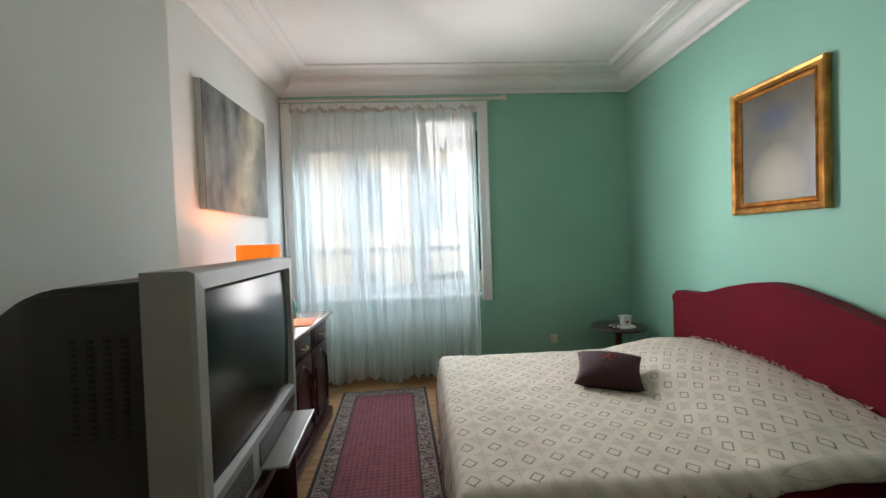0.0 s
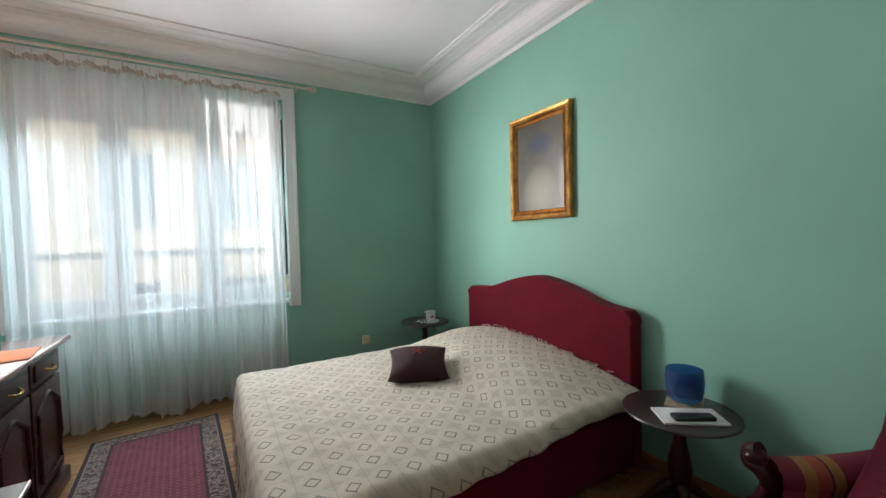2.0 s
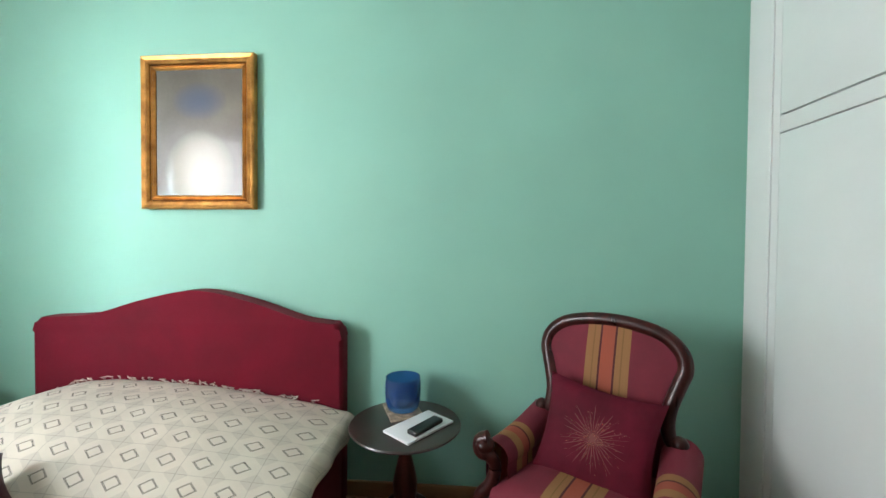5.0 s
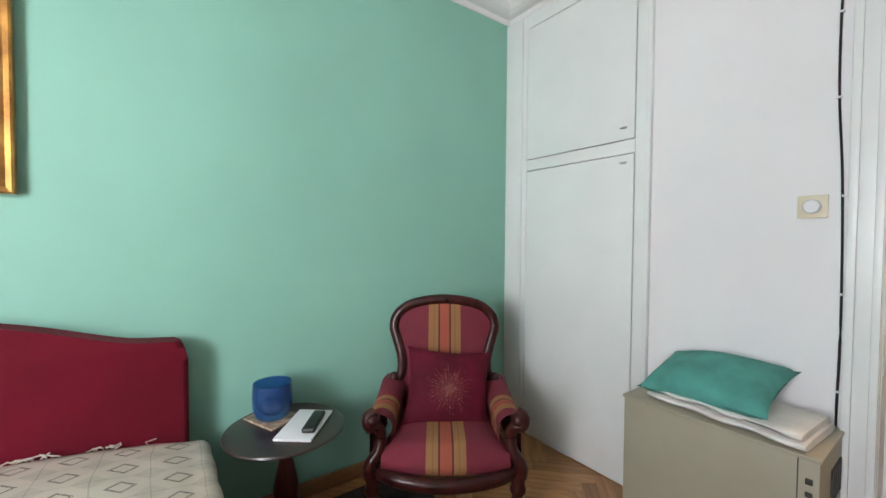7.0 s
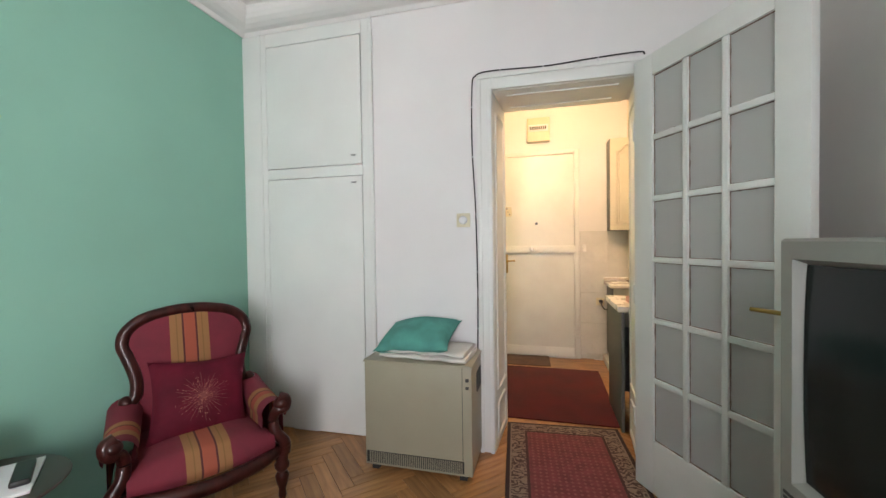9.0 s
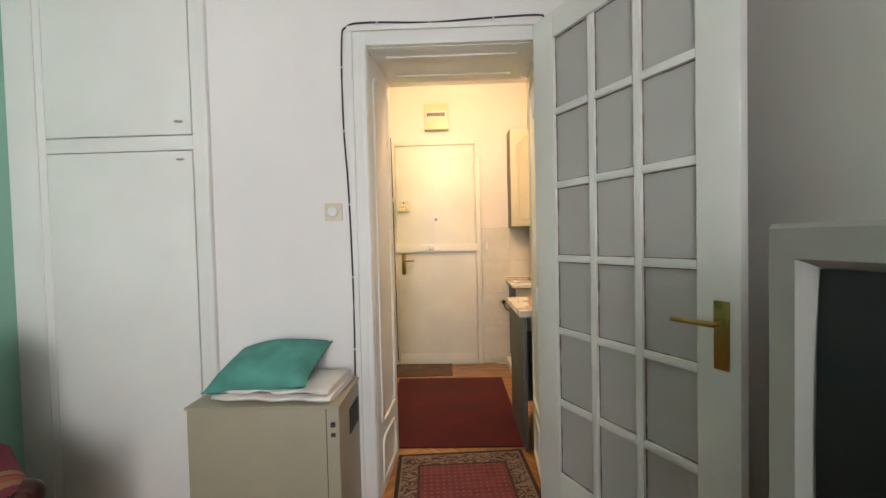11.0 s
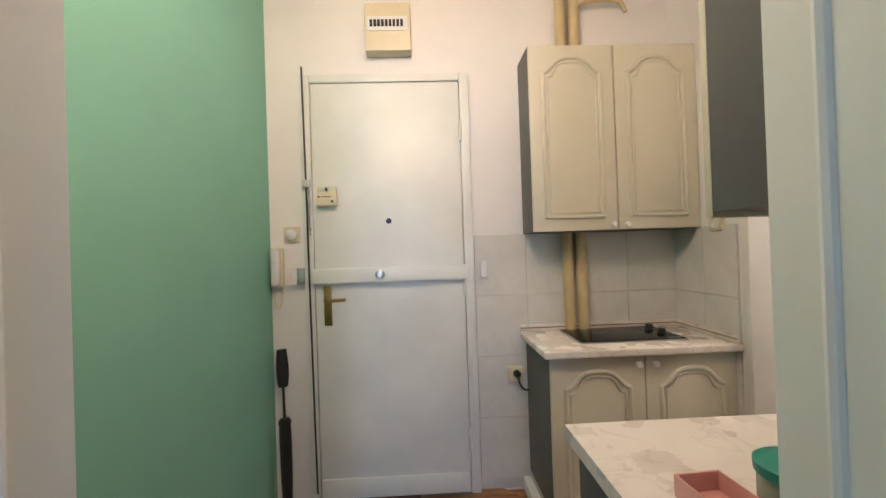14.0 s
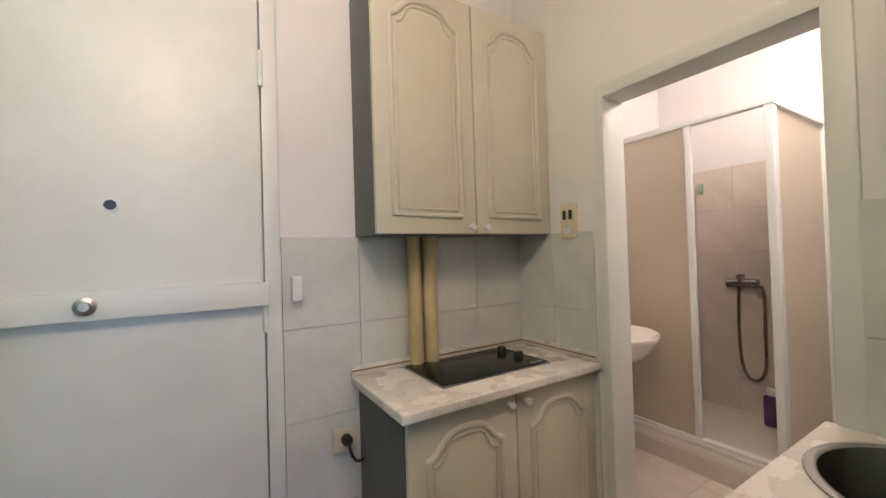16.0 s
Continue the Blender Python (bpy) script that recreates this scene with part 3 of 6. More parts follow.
def glazed_door():
    """A leaf of 3 by 6 frosted panes, swung into the room; local x runs from the hinge."""
    d = thing("door_1", "open grey-white wooden door with eighteen frosted panes", "door", "", pose(0.232, -0.345, 0.0, 0, 0, 119.0), "structure")
    W, T = 0.79, 0.02
    xs = [0.12, 0.306, 0.492, 0.678]
    zs = [0.280, 0.582, 0.884, 1.186, 1.488, 1.790, 2.092]
    boxes("stile", [(0, xs[0], -T, T, 0.012, 2.2), (xs[3], W, -T, T, 0.012, 2.2), (xs[0], xs[3], -T, T, 0.012, zs[0]), (xs[0], xs[3], -T, T, zs[6], 2.2)], DOORW, d, 0.004)
    g = 0.014
    rng = random.Random(12)
    boxes("glazing_bar", [(x - g, x + g, -T + 0.002, T - 0.002, zs[0], zs[6]) for x in xs[1:3]] + [(a + (g if a != xs[0] else 0), b - (g if b != xs[3] else 0), -T + 0.002, T - 0.002, z - g, z + g) for z in zs[1:6] for a, b in zip(xs, xs[1:])], DOORW, d, 0.005)
    for a, b in zip(xs, xs[1:]):
        for c, e in zip(zs, zs[1:]):
            box("pane", a + 0.004, b - 0.004, -0.003, 0.003, c + 0.004, e - 0.004, FROST, d)
            i0, i1 = a + (g if a != xs[0] else 0), b - (g if b != xs[3] else 0)
            k0, k1 = c + (g if c != zs[0] else 0), e - (g if e != zs[6] else 0)
            for sy in (-1, 1):
                bm = bmesh.new()
                for p, q in (((i0, k0), (i1, k0)), ((i1, k0), (i1, k1)), ((i1, k1), (i0, k1)), ((i0, k1), (i0, k0))):
                    line = [Vector((p[0] + (q[0] - p[0]) * t / 9, sy * 0.0045, p[1] + (q[1] - p[1]) * t / 9)) for t in range(10)]
                    sweep(bm, line, lambda t: 0.0022 + 0.0026 * rng.random(), 5)
                finish("putty_line", bm, PUTTY, d)
    for s in (-1, 1):
        tube("handle", [(W - 0.045, s * 0.02, 1.03), (W - 0.045, s * 0.06, 1.03), (W - 0.075, s * 0.065, 1.03), (W - 0.16, s * 0.062, 1.028)], 0.008, BRASS, d, smooth_n=4)
        box("handle_plate", W - 0.065, W - 0.025, s * 0.0205, s * 0.025, 0.90, 1.09, BRASS, d, 0.002)
    for z in (0.35, 1.0, 1.85):
        bm = bmesh.new()
        lathe(bm, [(0, z - 0.05), (0.009, z - 0.05), (0.009, z + 0.05), (0, z + 0.05)], -0.008, -0.012, 12)
        finish("hinge", bm, GLOSSW, d, True)
    return d


glazed_door()

# ---- window, shutter box, casing, curtain ----
win = thing("window_1", "white painted wooden window of three sashes", "window", kind="structure")
yw0, yw1 = YN + 0.10, YN + 0.17
rows = [(WX0, WX0 + 0.05, yw0, yw1, WZ0, WZ1), (WX1 - 0.05, WX1, yw0, yw1, WZ0, WZ1), (WX0 + 0.05, WX1 - 0.05, yw0, yw1, WZ0, WZ0 + 0.05), (WX0 + 0.05, WX1 - 0.05, yw0, yw1, 2.30, 2.36), (0.02, 0.08, yw0, yw1, WZ0 + 0.05, 2.30), (0.635, 0.695, yw0, yw1, WZ0 + 0.05, 2.30)]
boxes("window_frame", rows, GLOSSW, win, 0.006)
box("shutter_box", WX0 + 0.05, WX1 - 0.05, yw0, yw1 + 0.1, 2.36, WZ1, GLOSSW, win, 0.004)
for a, b in ((WX0 + 0.05, 0.02), (0.08, 0.635), (0.695, WX1 - 0.05)):
    s = 0.06
    boxes("sash", [(a + 0.002, a + s, yw0 + 0.01, yw1 - 0.01, WZ0 + 0.052, 2.298), (b - s, b - 0.002, yw0 + 0.01, yw1 - 0.01, WZ0 + 0.052, 2.298), (a + s, b - s, yw0 + 0.01, yw1 - 0.01, WZ0 + 0.052, WZ0 + 0.12), (a + s, b - s, yw0 + 0.01, yw1 - 0.01, 2.235, 2.298)], GLOSSW, win, 0.005)
    p = box("pane", a + s, b - s, yw0 + 0.03, yw0 + 0.034, WZ0 + 0.12, 2.235, CLEAR, win)
    p.visible_shadow = False
box("sill", WX0 + 0.001, WX1 - 0.001, YN - 0.012, yw0, WZ0 - 0.035, WZ0, GLOSSW, win, 0.008)
cas = structure(boxes("window_casing", [(WX0 - 0.095, WX0, YN - 0.03, YN, 0.735, WZ1 + 0.10), (WX1, WX1 + 0.095, YN - 0.03, YN, 0.735, WZ1 + 0.10), (WX0, WX1, YN - 0.03, YN, WZ1, WZ1 + 0.10)], GLOSSW, bevel=0.006), "white moulded window casing", "window casing")
boxes("bead", [(WX0 - 0.095, WX0 - 0.07, YN - 0.045, YN - 0.03, 0.735, WZ1 + 0.10), (WX1 + 0.07, WX1 + 0.095, YN - 0.045, YN - 0.03, 0.735, WZ1 + 0.10), (WX1 + 0.005, WX1 + 0.02, YN - 0.042, YN - 0.03, 0.735, WZ1)], GLOSSW, cas, 0.004)
tube("shutter_strap", [(WX1 - 0.015, YN - 0.005, 2.40), (WX1 - 0.013, YN - 0.008, 1.6), (WX1 - 0.012, YN - 0.004, 0.98)], 0.009, HEATDARK, cas, 6, 4, 0.25)
box("strap_winder", WX1 - 0.03, WX1 + 0.002, YN - 0.02, YN + 0.01, 0.86, 1.02, IVORY, cas, 0.006)

rod = thing("curtain_rod", "ivory painted curtain rod with turned finials over the window", "curtain rod")
tube("pole", [(XW + 0.02, 3.70, 2.668), (0.4, 3.70, 2.668), (1.44, 3.70, 2.668)], 0.012, ROD, rod, 12, 2)
fin = turned("finial", [(0, 0), (0.012, 0.0), (0.012, 0.02), (0.024, 0.03), (0.014, 0.045), (0.026, 0.06), (0.028, 0.075), (0.018, 0.09), (0, 0.095)], ROD, rod, seg=16)
fin.matrix_basis = pose(1.43, 3.70, 2.668, 0, 90, 0)
for x in (-0.52, 1.36):
    tube("bracket", [(x, YN - 0.03, 2.66), (x, 3.76, 2.655), (x, 3.70, 2.655)], 0.008, ROD, rod, 8, 4)


def curtain():
    c = thing("curtain", "white sheer voile curtain hanging in soft folds to the floor", "curtain")
    x0, x1, zt, zb = -0.50, 1.215, 2.555, 0.05

    def f(a, b):
        z = zb + (zt - zb) * b
        sag = 0.012 * math.sin(a * 47 + 1) * (b ** 6)
        wave = 0.030 * math.sin(a * 2 * math.pi * 17 + 1.8 * math.sin(a * 9)) + 0.018 * math.sin(a * 2 * math.pi * 31 + 2.2 * b)
        wave *= 0.55 + 0.65 * (1 - b)
        n = noise.noise(Vector((a * 9, b * 1.3, 3.1))) * 0.05 * (1 - b)
        hem = 0.02 * math.sin(a * 21) * (1 - b) ** 8
        return (x0 + (x1 - x0) * a + 0.012 * math.sin(a * 60 + b), 3.685 + wave + n - 0.03 * (1 - b), z + hem + sag)
    bm = bmesh.new()
    grid(bm, 300, 24, f)
    finish("voile", bm, SHEER, c, True)

    def g(a, b):
        z = zt - 0.01 + 0.042 * b
        return (x0 + (x1 - x0) * a, 3.68 + 0.014 * math.sin(a * 400) + 0.03 * math.sin(a * 2 * math.pi * 17), z + 0.012 * math.sin(a * 47 + 1))
    bm = bmesh.new()
    grid(bm, 400, 4, g)
    finish("heading", bm, HEADING, c, True)
    bm = bmesh.new()
    for i in range(22):
        x = x0 + (x1 - x0) * (i + 0.5) / 22
        sweep(bm, [Vector((x, 3.685, zt + 0.02)), Vector((x, 3.697, 2.66)), Vector((x, 3.70, 2.682))], 0.003, 6)
    tagged(finish("hooks", bm, ROD, c), kind="stuff")


curtain()

# ---- what lies outside the window ----
structure(box("ground", -60, 60, 4.6, 120, -9.1, -9.0, ASPHALT), "asphalt street below", "ground")


def facade():
    h = thing("apartment_house", "sunlit pale yellow rendered apartment house across the street", "house")
    y, rows = 12.5, []
    cols = [-9.0 + 2.6 * i for i in range(8)]
    levels = [-8.0 + 3.3 * k for k in range(7)]
    ww, wh = 1.25, 1.75
    xs = [-14.0] + [c + s for c in cols for s in (-ww / 2, ww / 2)] + [14.0]
    for i in range(0, len(xs), 2):
        rows.append((xs[i], xs[i + 1], y, y + 0.4, -9, 15.2))
    for c in cols:
        z = -9
        for lv in levels:
            rows.append((c - ww / 2, c + ww / 2, y, y + 0.4, z, lv))
            z = lv + wh
        rows.append((c - ww / 2, c + ww / 2, y, y + 0.4, z, 15.2))
    boxes("wall", rows, FACADE, h)
    boxes("string_course", [(-14, 14, y - 0.14, y - 0.002, lv - 0.75, lv - 0.55) for lv in levels], FACADE, h, 0.03)
    box("roof", -14.3, 14.3, y - 0.5, y + 5, 15.2, 15.6, ASPHALT, h)
    for c in cols:
        for lv in levels:
            boxes("window_frame", [(c - ww / 2, c - ww / 2 + 0.08, y + 0.15, y + 0.24, lv, lv + wh), (c + ww / 2 - 0.08, c + ww / 2, y + 0.15, y + 0.24, lv, lv + wh), (c - 0.05, c + 0.05, y + 0.15, y + 0.24, lv, lv + wh), (c - ww / 2, c + ww / 2, y + 0.14, y + 0.24, lv + wh - 0.09, lv + wh), (c - ww / 2 - 0.06, c + ww / 2 + 0.06, y - 0.1, y + 0.24, lv - 0.07, lv)], GLOSSW, h)
            box("window_glass", c - ww / 2 + 0.08, c + ww / 2 - 0.08, y + 0.2, y + 0.22, lv, lv + wh - 0.09, FACGLASS, h)


facade()

# ---- bedroom: the bed ----
def bed():
    b = thing("bed", "double bed with crimson velvet headboard and upholstered base", "bed")
    bm = bmesh.new()
    top = spline([(1.405, 0, 0.80), (1.43, 0, 0.875), (1.48, 0, 0.885), (1.62, 0, 0.905), (1.88, 0, 0.985), (2.14, 0, 1.03), (2.40, 0, 0.985), (2.68, 0, 0.905), (2.91, 0, 0.885), (2.985, 0, 0.875), (3.015, 0, 0.80)], 6)
    loop = [(p.x, p.z) for p in top] + [(3.015, 0.02), (1.405, 0.02)]
    fr = [bm.verts.new((2.65, y, z)) for y, z in loop]
    bk = [bm.verts.new((2.745, y, z)) for y, z in loop]
    ff, fb = bm.faces.new(fr), bm.faces.new(list(reversed(bk)))
    for i in range(len(loop)):
        j = (i + 1) % len(loop)
        bm.faces.new((fr[j], fr[i], bk[i], bk[j]))
    bmesh.ops.bevel(bm, geom=list(ff.edges) + list(fb.edges), offset=0.022, segments=4, profile=0.5, affect="EDGES")
    finish("headboard", bm, CRIMSON, b, True)
    box("base", 0.88, 2.648, 1.40, 2.90, 0.03, 0.34, CRIMSON, b, 0.03, 3)
    box("mattress", 0.90, 2.645, 1.42, 2.88, 0.342, 0.435, WHITECLOTH, b, 0.04, 4)
    return b


bed()


def bed_top(x, y):
    """Height of the bedspread over the bed, with the pillows under it."""
    z = 0.452 + 0.009 * noise.noise(Vector((x * 3, y * 3, 0.4))) + 0.006 * noise.noise(Vector((x * 9, y * 9, 2.4)))
    u, v = (x - 2.42) / 0.52, (y - 2.12) / 0.80
    q = max(0.0, 1 - abs(u) ** 2.0) * max(0.0, 1 - abs(v) ** 3.2)
    z += (0.135 + 0.085 * (y - 2.12)) * q ** 0.75
    return z


def bedspread():
    c = thing("bedspread", "cream crocheted lace bedspread with a diamond pattern and fringe", "bedspread")
    x0, x1, y0, y1 = 0.84, 2.638, 1.385, 2.925
    hang_w, hang_s = 0.26, 0.125

    def fall(s, r=0.045):
        """Out and down over a rounded edge, by the length s of cloth."""
        a = s / r
        if a < math.pi / 2:
            return r * math.sin(a), r * (1 - math.cos(a))
        return r, r + s - r * math.pi / 2

    def f(a, b):
        sx = -hang_w + (x1 - x0 + hang_w) * a
        sy = -hang_s + (y1 - y0 + hang_s * 2) * b
        x, y, drop = x0 + sx, y0 + sy, 0.0
        if sx < 0:
            o, d = fall(-sx)
            x, drop = x0 - o, drop + d
            ripple = 0.014 * math.sin(y * 26 + 1.5 * math.sin(y * 9)) * min(1, d / 0.12)
            x -= abs(ripple) + 0.10 * d
        if sy < 0:
            o, d = fall(-sy * (1 + 0.25 * math.sin(x * 2.1)))
            y, drop = y0 - o, max(drop, d)
            y -= (0.006 + 0.006 * math.sin(x * 31)) * min(1, d / 0.08)
        if sy > y1 - y0:
            o, d = fall(sy - (y1 - y0))
            y, drop = y1 + o, max(drop, d)
        px, py = min(max(x, x0 + 0.01), x1), min(max(y, y0 + 0.01), y1 - 0.01)
        return (x, y, max(0.04, bed_top(px, py) - drop))
    bm = bmesh.new()
    grid(bm, 110, 96, f)
    ob = finish("lace_cloth", bm, LACE, c, True)
    sol = ob.modifiers.new("thickness", "SOLIDIFY")
    sol.thickness, sol.offset = 0.004, 1
    rng = random.Random(4)
    bm = bmesh.new()
    for k in range(170):
        b = rng.random()
        p = Vector(f(0.0, b))
        sweep(bm, [p, p + Vector((rng.uniform(-0.012, 0.002), rng.uniform(-0.012, 0.012), -0.04)), p + Vector((rng.uniform(-0.02, 0.0), rng.uniform(-0.02, 0.02), -rng.uniform(0.07, 0.10)))], 0.0022, 4)
    for k in range(60):
        y = rng.uniform(1.45, 2.85)
        p = Vector((2.636, y, bed_top(2.63, y) + 0.006))
        sweep(bm, [p, p + Vector((-0.012, rng.uniform(-0.02, 0.02), 0.014)), p + Vector((rng.uniform(-0.03, 0.0), rng.uniform(-0.03, 0.03), rng.uniform(0.002, 0.022)))], 0.0024, 4)
    tagged(finish("fringe", bm, LACE, c), kind="stuff")


bedspread()
cu = thing("throw_cushion", "small dark maroon cushion with an embroidered motif on the bed", "cushion", m=pose(1.76, 2.25, 0.537, -68, 0, -26))
cushion("cover", 0.37, 0.29, 0.17, MAROON, cu, seed=2.0)
for k in range(5):
    tube("embroidery", [(0.0, -0.087, 0.02), (0.025 * math.cos(k * 1.25), -0.086, 0.02 + 0.022 * math.sin(k * 1.25)), (0.04 * math.cos(k * 1.25 + 0.3), -0.084, 0.02 + 0.034 * math.sin(k * 1.25 + 0.3))], 0.003, mat("rust thread", (0.30, 0.045, 0.02), 0.7) if k == 0 else bpy.data.materials["rust thread"], cu, 5, 4)

# ---- side tables ----
def side_table(x, y, h, r):
    t = thing("side_table", "round dark mahogany pedestal side table", "side table", "round side tables by the bed", pose(x, y, 0))
    turned("top", [(0, h - 0.022), (r - 0.03, h - 0.022), (r - 0.008, h - 0.016), (r, h - 0.008), (r - 0.003, h - 0.002), (r - 0.012, h), (0, h)], DARKTOP, t, seg=56)
    turned("column", [(0, 0.13), (0.035, 0.13), (0.045, 0.16), (0.05, 0.20), (0.052, 0.25), (0.042, 0.30), (0.028, 0.36), (0.026, 0.41), (0.034, h - 0.06), (0.05, h - 0.04), (0.07, h - 0.0225), (0, h - 0.0225)], MAHOG, t, seg=28)
    for k in range(4):
        a = math.radians(45 + 90 * k)
        c, s = math.cos(a), math.sin(a)
        tube("foot", [(c * 0.02, s * 0.02, 0.17), (c * 0.08, s * 0.08, 0.13), (c * 0.14, s * 0.14, 0.07), (c * 0.19, s * 0.19, 0.03), (c * 0.225, s * 0.225, 0.024)], lambda q: 0.026 - 0.008 * q, MAHOG, t, 10, 5)
    return t


TZ = 0.505
table = side_table(2.50, 1.075, TZ, 0.238)
copy_thing(table, pose(2.44, 3.47, 0.0))

bowl = thing("glass_bowl", "cobalt blue thick glass bowl on the side table", "bowl", m=pose(2.60, 1.105, TZ + 0.011))
turned("body", [(0, 0.0), (0.055, 0.0), (0.07, 0.012), (0.08, 0.05), (0.082, 0.10), (0.078, 0.15), (0.074, 0.15), (0.073, 0.10), (0.068, 0.05), (0.055, 0.03), (0, 0.025)], BLUEGLASS, bowl, seg=36)
turned("candle", [(0, 0.026), (0.04, 0.028), (0.045, 0.06), (0.03, 0.075), (0, 0.07)], mat("dark blue wax", (0.02, 0.05, 0.14), 0.4), bowl, seg=20)
bk = thing("coaster", "beige printed square coaster under the glass bowl", "coaster", m=pose(2.60, 1.105, TZ, 0, 0, 24))
box("card", -0.095, 0.095, -0.075, 0.075, 0.001, 0.010, mat("beige printed card", (0.40, 0.31, 0.22), 0.6, var=0.3, scale=40), bk, 0.002)
note = thing("notepad", "white paper pad with a black spectacles case on the side table", "paper", m=pose(2.455, 1.01, TZ, 0, 0, -38))
box("sheet", -0.13, 0.13, -0.075, 0.075, 0.001, 0.011, PAPER, note, 0.002)
cs = tagged(box("spectacles_case", -0.085, 0.085, -0.026, 0.026, 0.0, 0.02, BLACK, None, 0.009, 3), "black flat spectacles case lying on paper", "case")
cs.matrix_world = pose(2.43, 0.98, TZ + 0.0115, 0, 0, -34)
do = tagged(turned("doily", [(0, 0), (0.105, 0.0), (0.115, 0.002), (0.10, 0.004), (0, 0.004)], WHITECLOTH, seg=40), "round white crocheted doily on the side table", "doily")
do.location = (2.46, 3.44, TZ + 0.0005)
cup = thing("card_box", "small white box with red print on the doily", "box", m=pose(2.50, 3.46, TZ + 0.005, 0, 0, 20))
boxes("carton", [(-0.04, 0.04, -0.025, 0.025, 0, 0.075), (-0.05, 0.05, -0.034, 0.034, 0.075, 0.088)], PAPER, cup, 0.004)
box("print", -0.025, 0.02, -0.0265, -0.0252, 0.02, 0.045, mat("pale red print", (0.6, 0.16, 0.12), 0.6), cup)
gl = thing("spectacles", "dark framed spectacles on the edge of the side table", "spectacles", m=pose(2.35, 3.33, TZ + 0.002, 0, 0, 30))
for sx in (-0.033, 0.033):
    tube("rim", [(sx + 0.026 * math.cos(a), 0, 0.024 + 0.022 * math.sin(a)) for a in [k * math.pi / 6 for k in range(13)]], 0.003, BLACK, gl, 6, 2)
    tube("temple", [(sx * 1.75, 0, 0.03), (sx * 1.75, 0.07, 0.028), (sx * 1.7, 0.13, 0.006)], 0.0025, BLACK, gl, 6, 4)

# ---- gilt picture and canvas ----
pic = thing("framed_picture", "misty dark painting in a gilt frame on the green wall", "picture")
py0, py1, pz0, pz1 = 1.885, 2.487, 1.433, 2.208


def moulded_frame(parent, d0, d1, xa, xb, material, name):
    bm = bmesh.new()
    prof = [(d0, xb), (d0, xa + 0.006), (d0 + 0.006, xa), ((d0 + d1) / 2, xa + 0.006), (d1 - 0.008, xa + 0.002), (d1, xa + 0.01), (d1, xb)]
    rings = [[bm.verts.new((x, y, z)) for y, z in ((py0 + d, pz0 + d), (py1 - d, pz0 + d), (py1 - d, pz1 - d), (py0 + d, pz1 - d))] for d, x in prof]
    for a, b in zip(rings, rings[1:]):
        for k in range(4):
            bm.faces.new((a[k], a[(k + 1) % 4], b[(k + 1) % 4], b[k]))
    return finish(name, bm, material, parent)


moulded_frame(pic, 0.0, 0.042, 2.722, 2.760, GOLD, "outer_frame")
moulded_frame(pic, 0.046, 0.070, 2.732, 2.758, GOLD, "inner_frame")
moulded_frame(pic, 0.040, 0.048, 2.742, 2.759, MAHOG, "groove")
box("canvas", 2.746, 2.752, py0 + 0.066, py1 - 0.066, pz0 + 0.066, pz1 - 0.066, PORTRAIT, pic)

cv = thing("canvas_painting", "unframed grey abstract oil painting on the side wall", "painting")
box("stretcher", XW + 0.002, XW + 0.036, 2.425, 3.345, 1.570, 2.356, CANVAS_EDGE, cv, 0.003)
box("paint", XW + 0.037, XW + 0.041, 2.427, 3.343, 1.572, 2.354, PAINTING, cv)

# ---- dresser, lamp, television ----
def dresser():
    d = thing("dresser", "dark mahogany sideboard with drawers over panelled doors", "dresser")
    y0, y1, xb, xf, h = 1.835, 3.06, XW + 0.005, -0.075, 0.82
    box("body", xb, xf - 0.022, y0, y1 - 0.02, 0.09, h - 0.03, MAHOG, d, 0.004)
    box("top", xb, xf + 0.045, y0 - 0.02, y1 + 0.012, h - 0.028, h, mat("polished red-brown top", (0.20, 0.085, 0.055), 0.16, var=0.15, scale=4, grain=40, stretch=(8, 1, 1), coat=0.5), d, 0.010, 3)
    box("plinth", xb, xf + 0.02, y0, y1 - 0.005, 0.0, 0.09, MAHOG, d, 0.012)
    n = 3
    w = (y1 - 0.02 - y0) / n
    for i in range(n):
        a, b = y0 + i * w + 0.012, y0 + (i + 1) * w - 0.012
        box("drawer", xf - 0.02, xf, a, b, 0.64, 0.775, MAHOG, d, 0.006)
        boxes("drawer_panel", [(xf, xf + 0.008, a + 0.03, b - 0.03, 0.665, 0.75)], MAHOG, d, 0.006)
        tube("drawer_pull", [(xf + 0.008, (a + b) / 2 - 0.05, 0.705), (xf + 0.03, (a + b) / 2 - 0.025, 0.695), (xf + 0.03, (a + b) / 2 + 0.025, 0.695), (xf + 0.008, (a + b) / 2 + 0.05, 0.705)], 0.005, BRASS, d, 8, 4)
        box("cupboard_door", xf - 0.02, xf, a, b, 0.11, 0.625, MAHOG, d, 0.006)
        bm = bmesh.new()
        m = (a + b) / 2
        arch = spline([(xf + 0.002, a + 0.05, 0.17), (xf + 0.002, a + 0.05, 0.48)], 2) + spline([(xf + 0.002, a + 0.05, 0.50), (xf + 0.002, a + 0.10, 0.53), (xf + 0.002, m, 0.575), (xf + 0.002, b - 0.10, 0.53), (xf + 0.002, b - 0.05, 0.50)], 5) + spline([(xf + 0.002, b - 0.05, 0.48), (xf + 0.002, b - 0.05, 0.17), (xf + 0.002, a + 0.05, 0.17)], 2)
        sweep(bm, arch, 0.011, 8)
        finish("door_moulding", bm, MAHOG, d, True)
        box("key_plate", xf, xf + 0.004, a + 0.012, a + 0.028, 0.36, 0.42, BRASS, d, 0.001)


